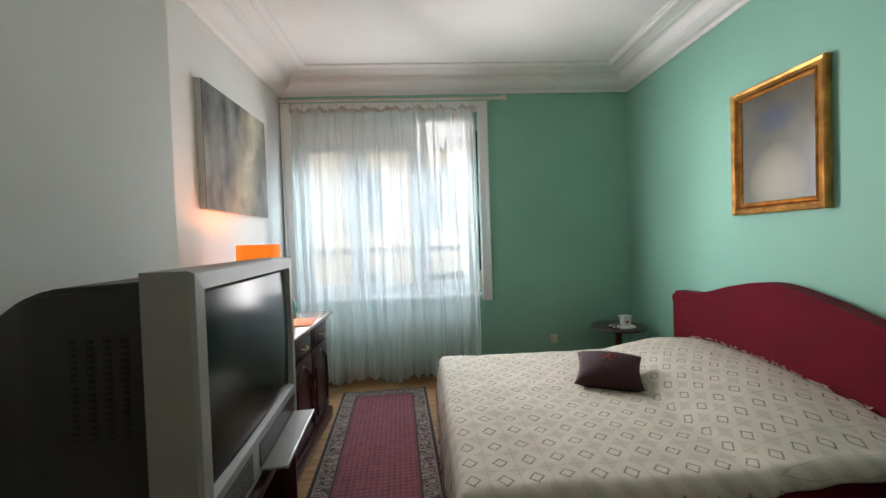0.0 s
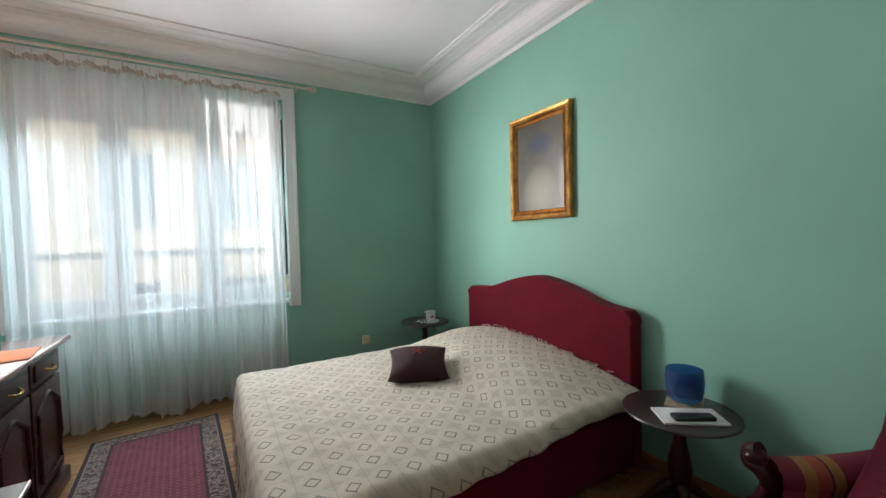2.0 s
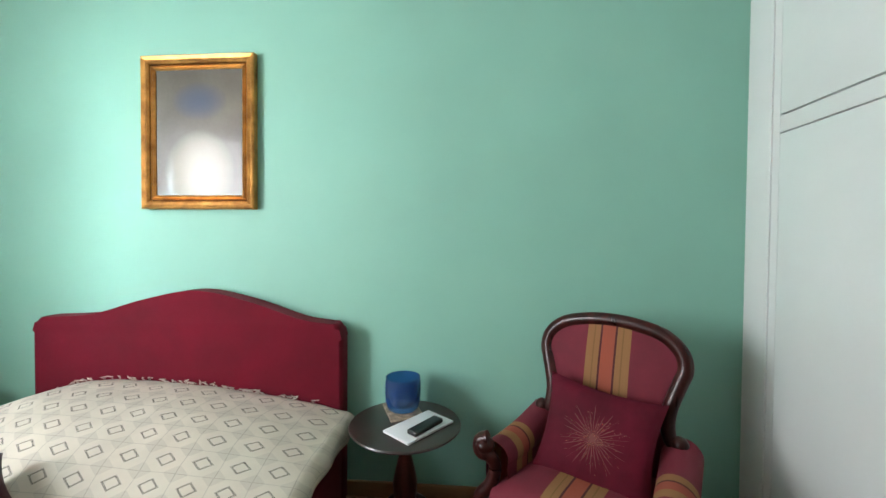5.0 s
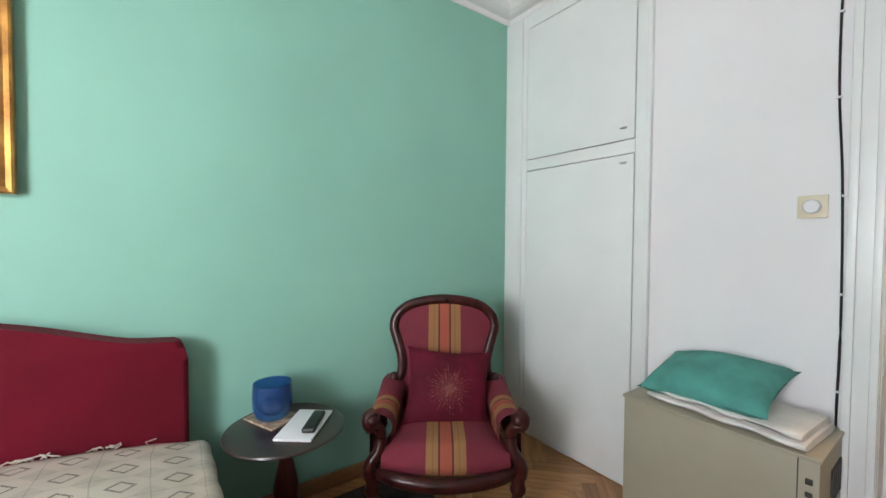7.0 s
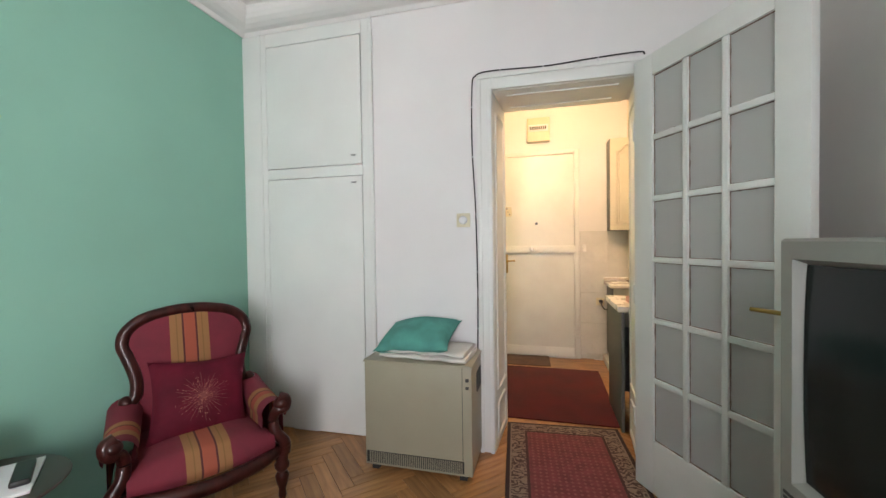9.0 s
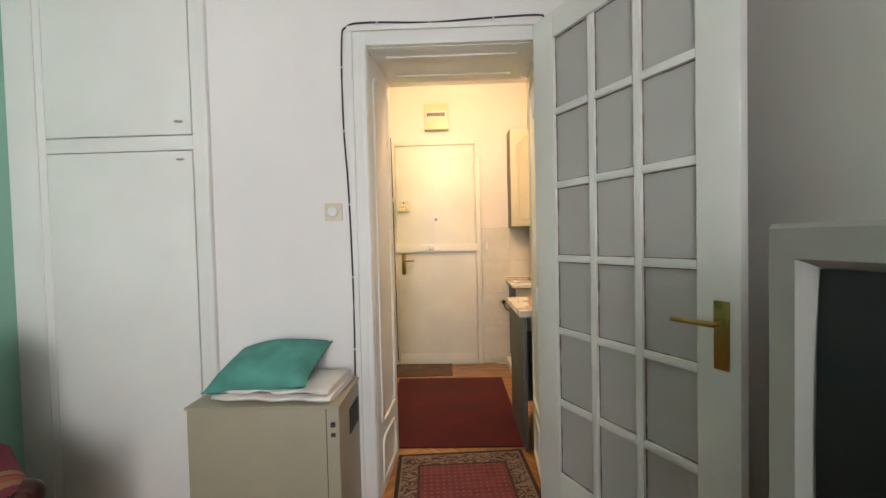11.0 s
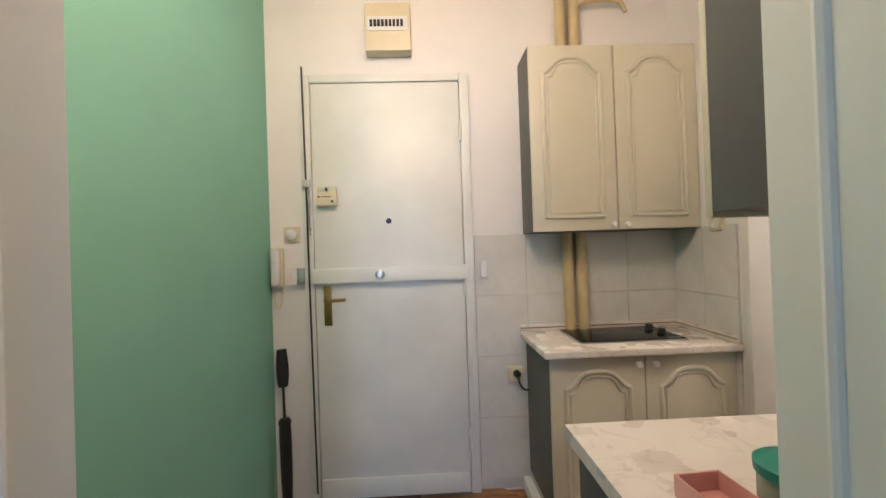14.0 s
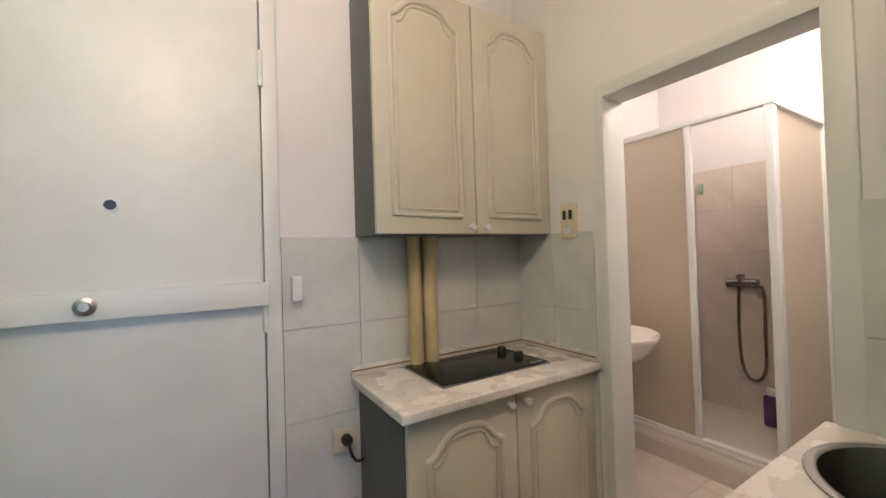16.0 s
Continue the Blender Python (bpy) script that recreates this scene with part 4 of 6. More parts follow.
dresser()
lm = thing("table_lamp", "table lamp with a glowing orange drum shade on the dresser", "lamp", m=pose(-0.37, 2.58, 0.8205))
turned("base", [(0, 0), (0.075, 0), (0.078, 0.012), (0.03, 0.03), (0.022, 0.06), (0.04, 0.12), (0.045, 0.17), (0.025, 0.23), (0.012, 0.26), (0.012, 0.34), (0, 0.34)], MAHOG, lm, seg=28)
turned("shade", [(0.128, 0.30), (0.130, 0.30), (0.130, 0.525), (0.128, 0.525), (0.128, 0.30)], SHADE, lm, seg=48)
lamp("lamp_bulb", "POINT", pose(-0.37, 2.58, 1.26), 5.0, (1, 0.36, 0.07), 0.04)
om = tagged(box("table_mat", -0.17, 0.17, -0.13, 0.13, 0, 0.004, ORANGE, None, 0.001), "orange cloth mat on the dresser", "table mat")
om.matrix_world = pose(-0.22, 2.62, 0.8208, 0, 0, 8)
gb = tagged(turned("glass_bottle", [(0, 0), (0.03, 0), (0.032, 0.05), (0.026, 0.09), (0.012, 0.11), (0.012, 0.14), (0, 0.14)], mat("mint green glass", (0.10, 0.50, 0.38), 0.15), seg=24), "small mint green glass bottle on the dresser", "bottle")
gb.location = (-0.30, 2.95, 0.8205)


def television():
    ang = math.degrees(math.atan2(0.803, -0.067))
    t = thing("television", "large silver-grey cathode ray television with a dark screen", "television", m=pose(0.200, 0.868, 0.632, 0, 0, ang))
    W, Z0, Z1 = 0.806, 0.002, 0.655
    bm = bmesh.new()
    sx0, sx1, sz0, sz1 = 0.055, W - 0.055, 0.145, Z1 - 0.055
    prof = [((0, 0, W, Z0, Z1), 0.096), ((0, 0, W, Z0, Z1), 0.0), ((0, 0.006, W - 0.006, Z0 + 0.006, Z1 - 0.006), -0.010), ((0, sx0 - 0.012, sx1 + 0.012, sz0 - 0.012, sz1 + 0.012), -0.012), ((0, sx0, sx1, sz0, sz1), 0.012)]
    rings = []
    for (_, a, b, c, e), y in prof:
        rings.append([bm.verts.new((p, y, q)) for p, q in ((a, c), (b, c), (b, e), (a, e))])
    for a, b in zip(rings, rings[1:]):
        for k in range(4):
            bm.faces.new((a[k], a[(k + 1) % 4], b[(k + 1) % 4], b[k]))
    bm.faces.new(rings[0])
    finish("bezel", bm, TVGREY, t)
    bm = bmesh.new()
    grid(bm, 24, 18, lambda a, b: (sx0 + (sx1 - sx0) * a, 0.008 - 0.012 * (1 - (2 * a - 1) ** 2) * 0.5 - 0.012 * (1 - (2 * b - 1) ** 2) * 0.5, sz0 + (sz1 - sz0) * b))
    finish("screen", bm, SCREEN, t, True)
    bm = bmesh.new()
    sect = [(0.097, 0.02, W - 0.02, 0.01, Z1 - 0.02), (0.30, 0.03, W - 0.03, 0.01, Z1 - 0.03), (0.38, 0.06, W - 0.06, 0.02, Z1 - 0.055), (0.52, 0.14, W - 0.14, 0.06, Z1 - 0.12)]
    rings = [[bm.verts.new((p, y, q)) for p, q in ((a, c), (b, c), (b, e), (a, e))] for y, a, b, c, e in sect]
    for a, b in zip(rings, rings[1:]):
        for k in range(4):
            bm.faces.new((a[k], a[(k + 1) % 4], b[(k + 1) % 4], b[k]))
    bm.faces.new(rings[0]); bm.faces.new(rings[-1])
    bmesh.ops.bevel(bm, geom=list(bm.edges), offset=0.012, segments=2, affect="EDGES")
    finish("back_shell", bm, TVDARK, t, True)
    rows = [(0.0165 + 0.003 * j, 0.019 + 0.003 * j, 0.135 + 0.035 * j, 0.147 + 0.035 * j, 0.30 + 0.014 * k, 0.307 + 0.014 * k) for j in range(4) for k in range(16)]
    boxes("vent_slots", rows, BLACK, t)
    box("control_recess", 0.34, W - 0.06, -0.0135, -0.0115, 0.035, 0.105, BLACK, t)
    box("control_flap", 0.34, W - 0.06, -0.085, -0.012, 0.022, 0.032, TVGREY, t, 0.004)
    box("flap_trim", 0.34, W - 0.06, -0.092, -0.0855, 0.020, 0.034, CHROME, t, 0.003)
    boxes("speaker_grille", [(0.02, 0.28, -0.0135, -0.0115, 0.03 + 0.012 * k, 0.036 + 0.012 * k) for k in range(7)], TVDARK, t)


television()
st = thing("television_stand", "dark wooden television stand with an open shelf", "stand", m=pose(0.200, 0.868, 0, 0, 0, 94.8))
boxes("board", [(0.0, 0.806, -0.03, 0.56, 0.60, 0.632), (0.0, 0.806, 0.0, 0.54, 0.25, 0.27), (0.0, 0.806, 0.0, 0.54, 0.05, 0.08)], MAHOG, st, 0.006)
boxes("side", [(0.0, 0.022, 0.0, 0.54, 0.0, 0.599), (0.784, 0.806, 0.0, 0.54, 0.0, 0.599)], MAHOG, st, 0.003)
vb = tagged(box("set_top_box", 0.22, 0.62, -0.05, 0.22, 0.272, 0.325, TVGREY, None, 0.005), "silver-grey media box on the stand shelf", "media box")
vb.matrix_world = pose(0.200, 0.868, 0, 0, 0, 94.8)

# ---- armchair ----
def armchair():
    c = thing("armchair", "carved mahogany spoon-back armchair in red striped upholstery", "armchair", m=pose(2.205, 0.462, 0, 0, 0, -125))

    def seat(a, b):
        u, v = a * 2 - 1, b
        w = 0.285 - 0.05 * v
        y = -0.075 + 0.52 * v + 0.045 * (u * u) * (1 - v)
        z = 0.345 + 0.055 * (1 - u ** 4) * (1 - (2 * v - 1) ** 6) ** 0.5
        return (u * w, y, z)
    bm = bmesh.new()
    grid(bm, 26, 22, seat)
    grid(bm, 26, 6, lambda a, b: (seat(a, 0)[0] * (1 + 0.0 * b), seat(a, 0)[1] - 0.018 * math.sin(b * math.pi), seat(a, 0)[2] - 0.075 * b))
    for s in (0, 1):
        grid(bm, 22, 3, lambda a, b, s=s: (seat(s, a)[0], seat(s, a)[1], seat(s, a)[2] - 0.075 * b))
    bmesh.ops.remove_doubles(bm, verts=bm.verts, dist=0.0005)
    finish("seat", bm, STRIPE, c, True)
    bm = bmesh.new()
    sweep(bm, spline([(-0.30, -0.01, 0.25), (-0.2, -0.07, 0.245), (0, -0.095, 0.235), (0.2, -0.07, 0.245), (0.30, -0.01, 0.25)], 6), 0.030, 10, 1.1)
    for s in (-1, 1):
        sweep(bm, spline([(s * 0.30, -0.01, 0.25), (s * 0.28, 0.2, 0.25), (s * 0.24, 0.44, 0.25)], 5), 0.028, 10)
    finish("seat_rail", bm, MAHOG, c, True)
    half = [(0.285, 0.375, 0.525), (0.262, 0.37, 0.52), (0.235, 0.375, 0.56), (0.232, 0.39, 0.64), (0.262, 0.415, 0.745), (0.278, 0.43, 0.80), (0.262, 0.44, 0.862), (0.20, 0.448, 0.915), (0.10, 0.452, 0.941), (0, 0.453, 0.949)]
    full = [(-x, y, z) for x, y, z in half] + [p for p in reversed(half[:-1])]
    bm = bmesh.new()
    sweep(bm, spline(full, 6), lambda q: 0.024 + 0.006 * math.sin(q * math.pi), 12, 0.8, up=(0, 1, 0))
    finish("back_frame", bm, MAHOG, c, True)
    bm = bmesh.new()
    inner = [Vector(p) for p in spline(full, 6)]
    zs = [0.36 + 0.570 * k / 23 for k in range(24)]

    def width(z):
        best = 0.225
        for p, q in zip(inner, inner[1:]):
            if p.x < 0 and min(p.z, q.z) <= z <= max(p.z, q.z) and z > 0.56:
                t = (z - p.z) / (q.z - p.z) if abs(q.z - p.z) > 1e-6 else 0
                best = -(p.x + (q.x - p.x) * t) - 0.008
        return best
    ws = [width(z) for z in zs]

    def panel(a, b):
        k = min(23, int(round(b * 23)))
        u = a * 2 - 1
        z = zs[k]
        y = 0.385 + 0.06 * max(0, (z - 0.55)) / 0.4 - 0.035 * (1 - u * u) * math.sin(math.pi * min(1, max(0.0, (z - 0.30) / 0.66)))
        return (u * ws[k], y, z)
    grid(bm, 22, 24, panel)
    grid(bm, 22, 24, lambda a, b: (panel(a, b)[0], 0.455 + 0.0 * a, panel(a, b)[2]))
    finish("back_upholstery", bm, STRIPE, c, True)
    for s in (-1, 1):
        bm = bmesh.new()

        def arm(a, b, s=s):
            y = 0.02 + 0.39 * a
            ang = -0.6 + (math.pi + 1.2) * b
            r = 0.062 + 0.008 * a
            cx = s * (0.305 - 0.03 * a)
            cz = 0.435 + 0.05 * a ** 2
            return (cx + s * r * math.cos(ang), y, cz + r * 0.95 * math.sin(ang))
        grid(bm, 18, 16, arm)
        grid(bm, 18, 4, lambda a, b, s=s: (s * (0.245 - 0.02 * a) + s * 0.0 * b, 0.02 + 0.39 * a, 0.26 + (0.42 - 0.26 + 0.05 * a * a) * b))
        grid(bm, 18, 4, lambda a, b, s=s: (s * (0.345 - 0.03 * a), 0.02 + 0.39 * a, 0.26 + (0.42 - 0.26 + 0.05 * a * a) * b))
        finish("arm_upholstery", bm, ARMCLOTH, c, True)
        bm = bmesh.new()
        sweep(bm, spline([(s * 0.315, -0.01, 0.515), (s * 0.345, -0.022, 0.50), (s * 0.338, -0.03, 0.465), (s * 0.305, -0.02, 0.455), (s * 0.29, 0.0, 0.41), (s * 0.30, -0.015, 0.345), (s * 0.335, -0.03, 0.29), (s * 0.335, -0.02, 0.235)], 6), lambda q: 0.031 - 0.006 * math.sin(q * math.pi), 12)
        bmesh.ops.create_uvsphere(bm, u_segments=14, v_segments=8, radius=0.036, matrix=Matrix.Translation((s * 0.325, -0.018, 0.487)) @ Matrix.Diagonal((1, 1.1, 0.95, 1)))
        finish("arm_scroll", bm, MAHOG, c, True)
        bm = bmesh.new()
        bmesh.ops.create_uvsphere(bm, u_segments=14, v_segments=8, radius=0.032, matrix=Matrix.Translation((s * 0.272, 0.372, 0.535)))
        finish("back_scroll", bm, MAHOG, c, True)
        turned("front_leg", [(0, 0), (0.016, 0), (0.02, 0.02), (0.017, 0.05), (0.03, 0.09), (0.034, 0.12), (0.022, 0.14), (0.036, 0.16), (0.036, 0.18), (0.03, 0.19), (0.034, 0.25), (0, 0.26)], MAHOG, c, s * 0.325, -0.012, 20)
        tube("back_leg", [(s * 0.22, 0.42, 0.27), (s * 0.23, 0.44, 0.15), (s * 0.24, 0.50, 0.0)], 0.022, MAHOG, c, 10, 5)


armchair()
M = pose(2.205, 0.462, 0, 0, 0, -125)
wc = thing("sequin_cushion", "wine red satin cushion with a sequin starburst on the armchair", "cushion", m=M @ pose(0.015, 0.235, 0.53, -20, 5, 3))
cushion("cover", 0.44, 0.39, 0.13, WINE, wc, seed=5.0)
rng = random.Random(8)
bm = bmesh.new()
for k in range(330):
    ray = rng.randrange(46)
    a, r = ray * 0.1366 + rng.uniform(-0.03, 0.03), 0.012 + (0.065 + 0.06 * ((ray * 7) % 11) / 11) * rng.random()
    u, v = r * math.cos(a) / 0.1925, r * math.sin(a) / 0.165
    yy = -0.065 * ((1 - u * u) * (1 - v * v)) ** 0.45 - 0.003
    bmesh.ops.create_icosphere(bm, subdivisions=1, radius=rng.uniform(0.001, 0.0026), matrix=Matrix.Translation((r * math.cos(a), yy, r * math.sin(a))))
tagged(finish("sequins", bm, mat("copper sequins", (0.75, 0.38, 0.30), 0.2, metal=1, bump=0), wc), kind="stuff")

# ---- storage heater with towels ----
hz = 0.618
ht = thing("storage_heater", "putty-coloured metal storage heater against the white wall", "heater")
box("casing", 1.085, 1.70, -0.455, -0.118, 0.035, hz, HEATER, ht, 0.006)
box("lid", 1.08, 1.705, -0.46, -0.112, hz, hz + 0.012, HEATER, ht, 0.004)
boxes("foot", [(1.12, 1.16, -0.44, -0.14, 0, 0.035), (1.63, 1.67, -0.44, -0.14, 0, 0.035)], HEATDARK, ht)
box("grille_recess", 1.13, 1.69, -0.119, -0.115, 0.05, 0.115, HEATDARK, ht)
boxes("grille_fin", [(1.14 + 0.011 * k, 1.144 + 0.011 * k, -0.1155, -0.110, 0.052, 0.113) for k in range(49)], HEATER, ht)
boxes("side_vent", [(1.079, 1.0845, -0.40 + 0.03 * k, -0.385 + 0.03 * k, 0.44, 0.55) for k in range(5)], HEATDARK, ht)
box("end_seam", 1.135, 1.138, -0.1195, -0.1165, 0.12, hz, HEATDARK, ht)
box("knob", 1.10, 1.118, -0.118, -0.108, 0.545, 0.563, HEATDARK, ht, 0.003)
box("lamp_button", 1.10, 1.118, -0.118, -0.110, 0.505, 0.52, HEATDARK, ht, 0.003)
fold = thing("folded_blanket", "white folded cotton blanket on the heater", "blanket", m=pose(1.365, -0.285, hz + 0.0135, 0, 0, -4))
bm = bmesh.new()
for k in range(2):
    z0 = 0.026 * k
    def fb(a, b, z0=z0, k=k):
        ang = 2 * math.pi * b
        hx, hy = 0.255 - 0.01 * k, 0.145 - 0.008 * k
        cx = math.copysign(abs(math.cos(ang)) ** 0.35, math.cos(ang))
        cz = math.copysign(abs(math.sin(ang)) ** 0.8, math.sin(ang))
        return ((a * 2 - 1) * hx, cx * hy + 0.006 * math.sin(a * 17 + k), z0 + 0.014 + 0.013 * cz + 0.003 * math.sin(a * 23) * (cz > 0))
    grid(bm, 24, 24, fb)
bmesh.ops.holes_fill(bm, edges=bm.edges, sides=0)
finish("cloth", bm, WHITECLOTH, fold, True)
tp = thing("turquoise_cushion", "flat turquoise towelling cushion on the folded blanket", "cushion", m=pose(1.432, -0.295, hz + 0.118, 72, 5, -5))
cushion("cover", 0.46, 0.33, 0.16, TEAL, tp, wrinkle=0.016, seed=9.0)

# ---- built-in wardrobe in the south wall ----
wr = thing("wardrobe", "white built-in wardrobe with a lower and an upper door", "wardrobe", kind="structure")
boxes("frame", [(1.80, 1.852, YS, YS + 0.022, 0, 2.745), (2.575, XE, YS, YS + 0.022, 0, 2.745), (1.852, 2.575, YS, YS + 0.022, 1.735, 1.803), (1.852, 2.575, YS, YS + 0.022, 2.652, 2.745)], GLOSSW, wr, 0.004)
boxes("frame_bead", [(1.775, 1.80, YS, YS + 0.03, 0, 2.745), (2.61, 2.628, YS + 0.022, YS + 0.03, 0, 2.745)], GLOSSW, wr, 0.006)
box("lower_door", 1.857, 2.571, YS - 0.004, YS + 0.024, 0.006, 1.729, GLOSSW, wr, 0.003)
box("upper_door", 1.857, 2.571, YS - 0.004, YS + 0.024, 1.809, 2.646, GLOSSW, wr, 0.003)
# dark sheet behind the doors, put in as the shade of their gaps
boxes("shadow_gap", [(1.852, 2.575, YS - 0.008, YS - 0.0045, 0.0, 2.652)], HEATDARK, wr)
for z in (1.69, 1.868):
    bm = bmesh.new()
    bmesh.ops.create_uvsphere(bm, u_segments=16, v_segments=8, radius=0.012, matrix=Matrix.Translation((1.912, YS + 0.03, z)) @ Matrix.Diagonal((1.7, 0.8, 0.55, 1)))
    finish("key_knob", bm, CHROME, wr, True)

# ---- switch and cable by the door ----
sw = thing("light_switch", "ivory rotary light switch on the white wall", "switch", m=pose(1.188, YS, 1.42))
box("plate", -0.042, 0.042, 0.0005, 0.012, -0.042, 0.042, IVORY, sw, 0.003)
kn = turned("dial", [(0, 0), (0.026, 0), (0.026, 0.012), (0.022, 0.018), (0, 0.02)], PAPER, sw, seg=28)
kn.matrix_basis = pose(0, 0.012, 0, -90, 0, 0)
cb = thing("cable", "thin black cable clipped round the door casing", "cable")
tube("wire", [(1.085, YS + 0.012, 0.05), (1.107, YS + 0.006, 0.5), (1.104, YS + 0.006, 1.0), (1.112, YS + 0.006, 1.5), (1.128, YS + 0.006, 1.85), (1.125, YS + 0.006, 2.22), (1.10, YS + 0.006, 2.295), (1.0, YS + 0.006, 2.312), (0.7, YS + 0.006, 2.302), (0.45, YS + 0.006, 2.312), (0.2, YS + 0.006, 2.318), (0.165, YS + 0.008, 2.30)], 0.0042, BLACK, cb, 6, 8)
boxes("clip", [(1.097, 1.112, YS + 0.0005, YS + 0.013, z, z + 0.008) for z in (0.4, 0.75, 1.1, 1.45)] + [(1.12, 1.135, YS + 0.0005, YS + 0.013, z, z + 0.008) for z in (1.8, 2.1)] + [(x, x + 0.008, YS + 0.0005, YS + 0.013, 2.298, 2.314) for x in (0.4, 0.7, 0.95)], PAPER, cb)
sk = tagged(box("wall_socket", 1.92, 1.99, YN - 0.03, YN - 0.018 + 0.017, 0.28, 0.36, IVORY, None, 0.004), "ivory wall socket low on the green wall", "socket")

# ---- carpets ----
ru = tagged(box("runner_carpet", -0.365, 0.365, -2.20, 2.20, 0.001, 0.011, RUNNER, None, 0.003), "burgundy patterned runner carpet with a beige scroll border", "carpet")
ru.matrix_world = pose(0.452, 1.31, 0, 0, 0, 3.9)
tagged(box("hall_carpet", 0.20, 1.13, -2.12, -0.945, 0.001, 0.010, REDRUG, None, 0.003), "plain dark red carpet on the hall floor", "carpet")
dm = tagged(box("doormat", -0.30, 0.30, -0.18, 0.18, 0.001, 0.009, MATGREY, None, 0.003), "taupe doormat before the entrance door", "doormat")
dm.matrix_world = pose(0.95, -2.355, 0, 0, 0, 2)
dr = tagged(box("small_rug", -0.52, 0.52, -0.42, 0.42, 0.001, 0.009, DARKRUG, None, 0.003), "dark brown rug under armchair and side table", "rug")
dr.matrix_world = pose(2.14, 0.82, 0, 0, 0, 0)

# ---- hall: entrance door and what hangs by it ----
ed = thing("door_2", "white painted entrance door with a security bar and brass handle", "door", kind="structure")
box("leaf", 0.385, 1.178, YH + 0.001, YH + 0.03, 0.008, 2.215, DOORW, ed, 0.004)
box("kick_board", 0.39, 1.173, YH + 0.03, YH + 0.042, 0.012, 0.115, DOORW, ed, 0.004)
boxes("frame", [(0.33, 0.381, YH, YH + 0.036, 0, 2.262), (1.182, 1.232, YH, YH + 0.036, 0, 2.262), (0.381, 1.182, YH, YH + 0.036, 2.219, 2.262)], DOORW, ed, 0.005)
box("security_bar", 0.372, 1.185, YH + 0.031, YH + 0.062, 1.15, 1.228, GLOSSW, ed, 0.004)
lk = turned("bar_lock", [(0, 0), (0.026, 0), (0.025, 0.008), (0.014, 0.012), (0.012, 0.018), (0, 0.018)], CHROME, ed, seg=24)
lk.matrix_basis = pose(0.832, YH + 0.062, 1.19, -90, 0, 0)
ey = turned("peephole", [(0, 0.003), (0.008, 0.003), (0.010, 0.006), (0.018, 0.006), (0.019, 0.0), (0, 0.0)], CHROME, ed, seg=24)
ey.matrix_basis = pose(0.78, YH + 0.03, 1.472, -90, 0, 0)
ec = turned("peephole_lens", [(0, 0.0), (0.0145, 0.0), (0.0145, 0.0068), (0, 0.0068)], BLACK, ed, seg=20)
ec.matrix_basis = pose(0.78, YH + 0.03, 1.472, -90, 0, 0)
box("handle_plate", 1.095, 1.135, YH + 0.03, YH + 0.036, 0.925, 1.135, BRASS, ed, 0.004)
tube("handle", [(1.115, YH + 0.036, 1.063), (1.115, YH + 0.085, 1.063), (1.09, YH + 0.092, 1.063), (1.01, YH + 0.088, 1.066)], 0.009, BRASS, ed, 10, 5)
for z in (0.3, 1.12, 1.95):
    bm = bmesh.new()
    lathe(bm, [(0, z - 0.06), (0.009, z - 0.06), (0.009, z + 0.06), (0, z + 0.06)], 0.383, YH + 0.043, 12)
    finish("hinge", bm, GLOSSW, ed, True)
chime = thing("door_chime", "ivory door chime with a slider and a blue button", "door chime")
boxes("case", [(1.05, 1.15, YH + 0.031, YH + 0.056, 1.562, 1.662), (1.047, 1.153, YH + 0.031, YH + 0.068, 1.560, 1.618)], IVORY, chime, 0.005)
box("slider_slot", 1.062, 1.138, YH + 0.056, YH + 0.058, 1.638, 1.652, CHROME, chime)
box("slider", 1.094, 1.104, YH + 0.058, YH + 0.063, 1.637, 1.655, BLACK, chime, 0.001)
boxes("print", [(1.075, 1.125, YH + 0.068, YH + 0.069, 1.604, 1.608), (1.132, 1.141, YH + 0.068, YH + 0.069, 1.602, 1.610)], HEATDARK, chime)
box("button", 1.062, 1.074, YH + 0.068, YH + 0.071, 1.574, 1.586, BLUEGLASS, chime, 0.002)
tube("chain_rod", [(1.215, YH + 0.045, 2.30), (1.208, YH + 0.045, 1.7), (1.205, YH + 0.045, 1.2), (1.20, YH + 0.045, 0.6), (1.195, YH + 0.045, 0.05)], 0.005, HEATDARK, ed, 8, 3)
box("chain_lock", 1.185, 1.225, YH + 0.036, YH + 0.06, 1.66, 1.70, CHROME, ed, 0.004)
bm = bmesh.new()
for k in range(16):
    bmesh.ops.create_uvsphere(bm, u_segments=8, v_segments=6, radius=0.008, matrix=Matrix.Translation((1.19, YH + 0.05, 1.655 - 0.016 * k)) @ Matrix.Diagonal((1, 0.5, 1.1, 1)))
finish("safety_chain", bm, CHROME, ed, True)
tagged(box("bar_keeper", 0.265, 0.297, YH + 0.001, YH + 0.05, 1.155, 1.24, PAPER, None, 0.004), "white steel keeper of the security bar on the wall", "bracket")
kp = thing("bar_bracket", "white and steel keeper of the security bar by the frame", "bracket")
box("cap", 1.272, 1.30, YH + 0.001, YH + 0.045, 1.15, 1.235, PAPER, kp, 0.004)
box("steel", 1.235, 1.271, YH + 0.001, YH + 0.04, 1.15, 1.235, CHROME, kp, 0.003)
ph = thing("entry_phone", "ivory entry phone handset on the hall wall", "telephone")
box("base", 1.345, 1.412, YH + 0.001, YH + 0.035, 1.14, 1.345, IVORY, ph, 0.008)
box("handset", 1.355, 1.395, YH + 0.036, YH + 0.075, 1.145, 1.34, PAPER, ph, 0.014, 3)
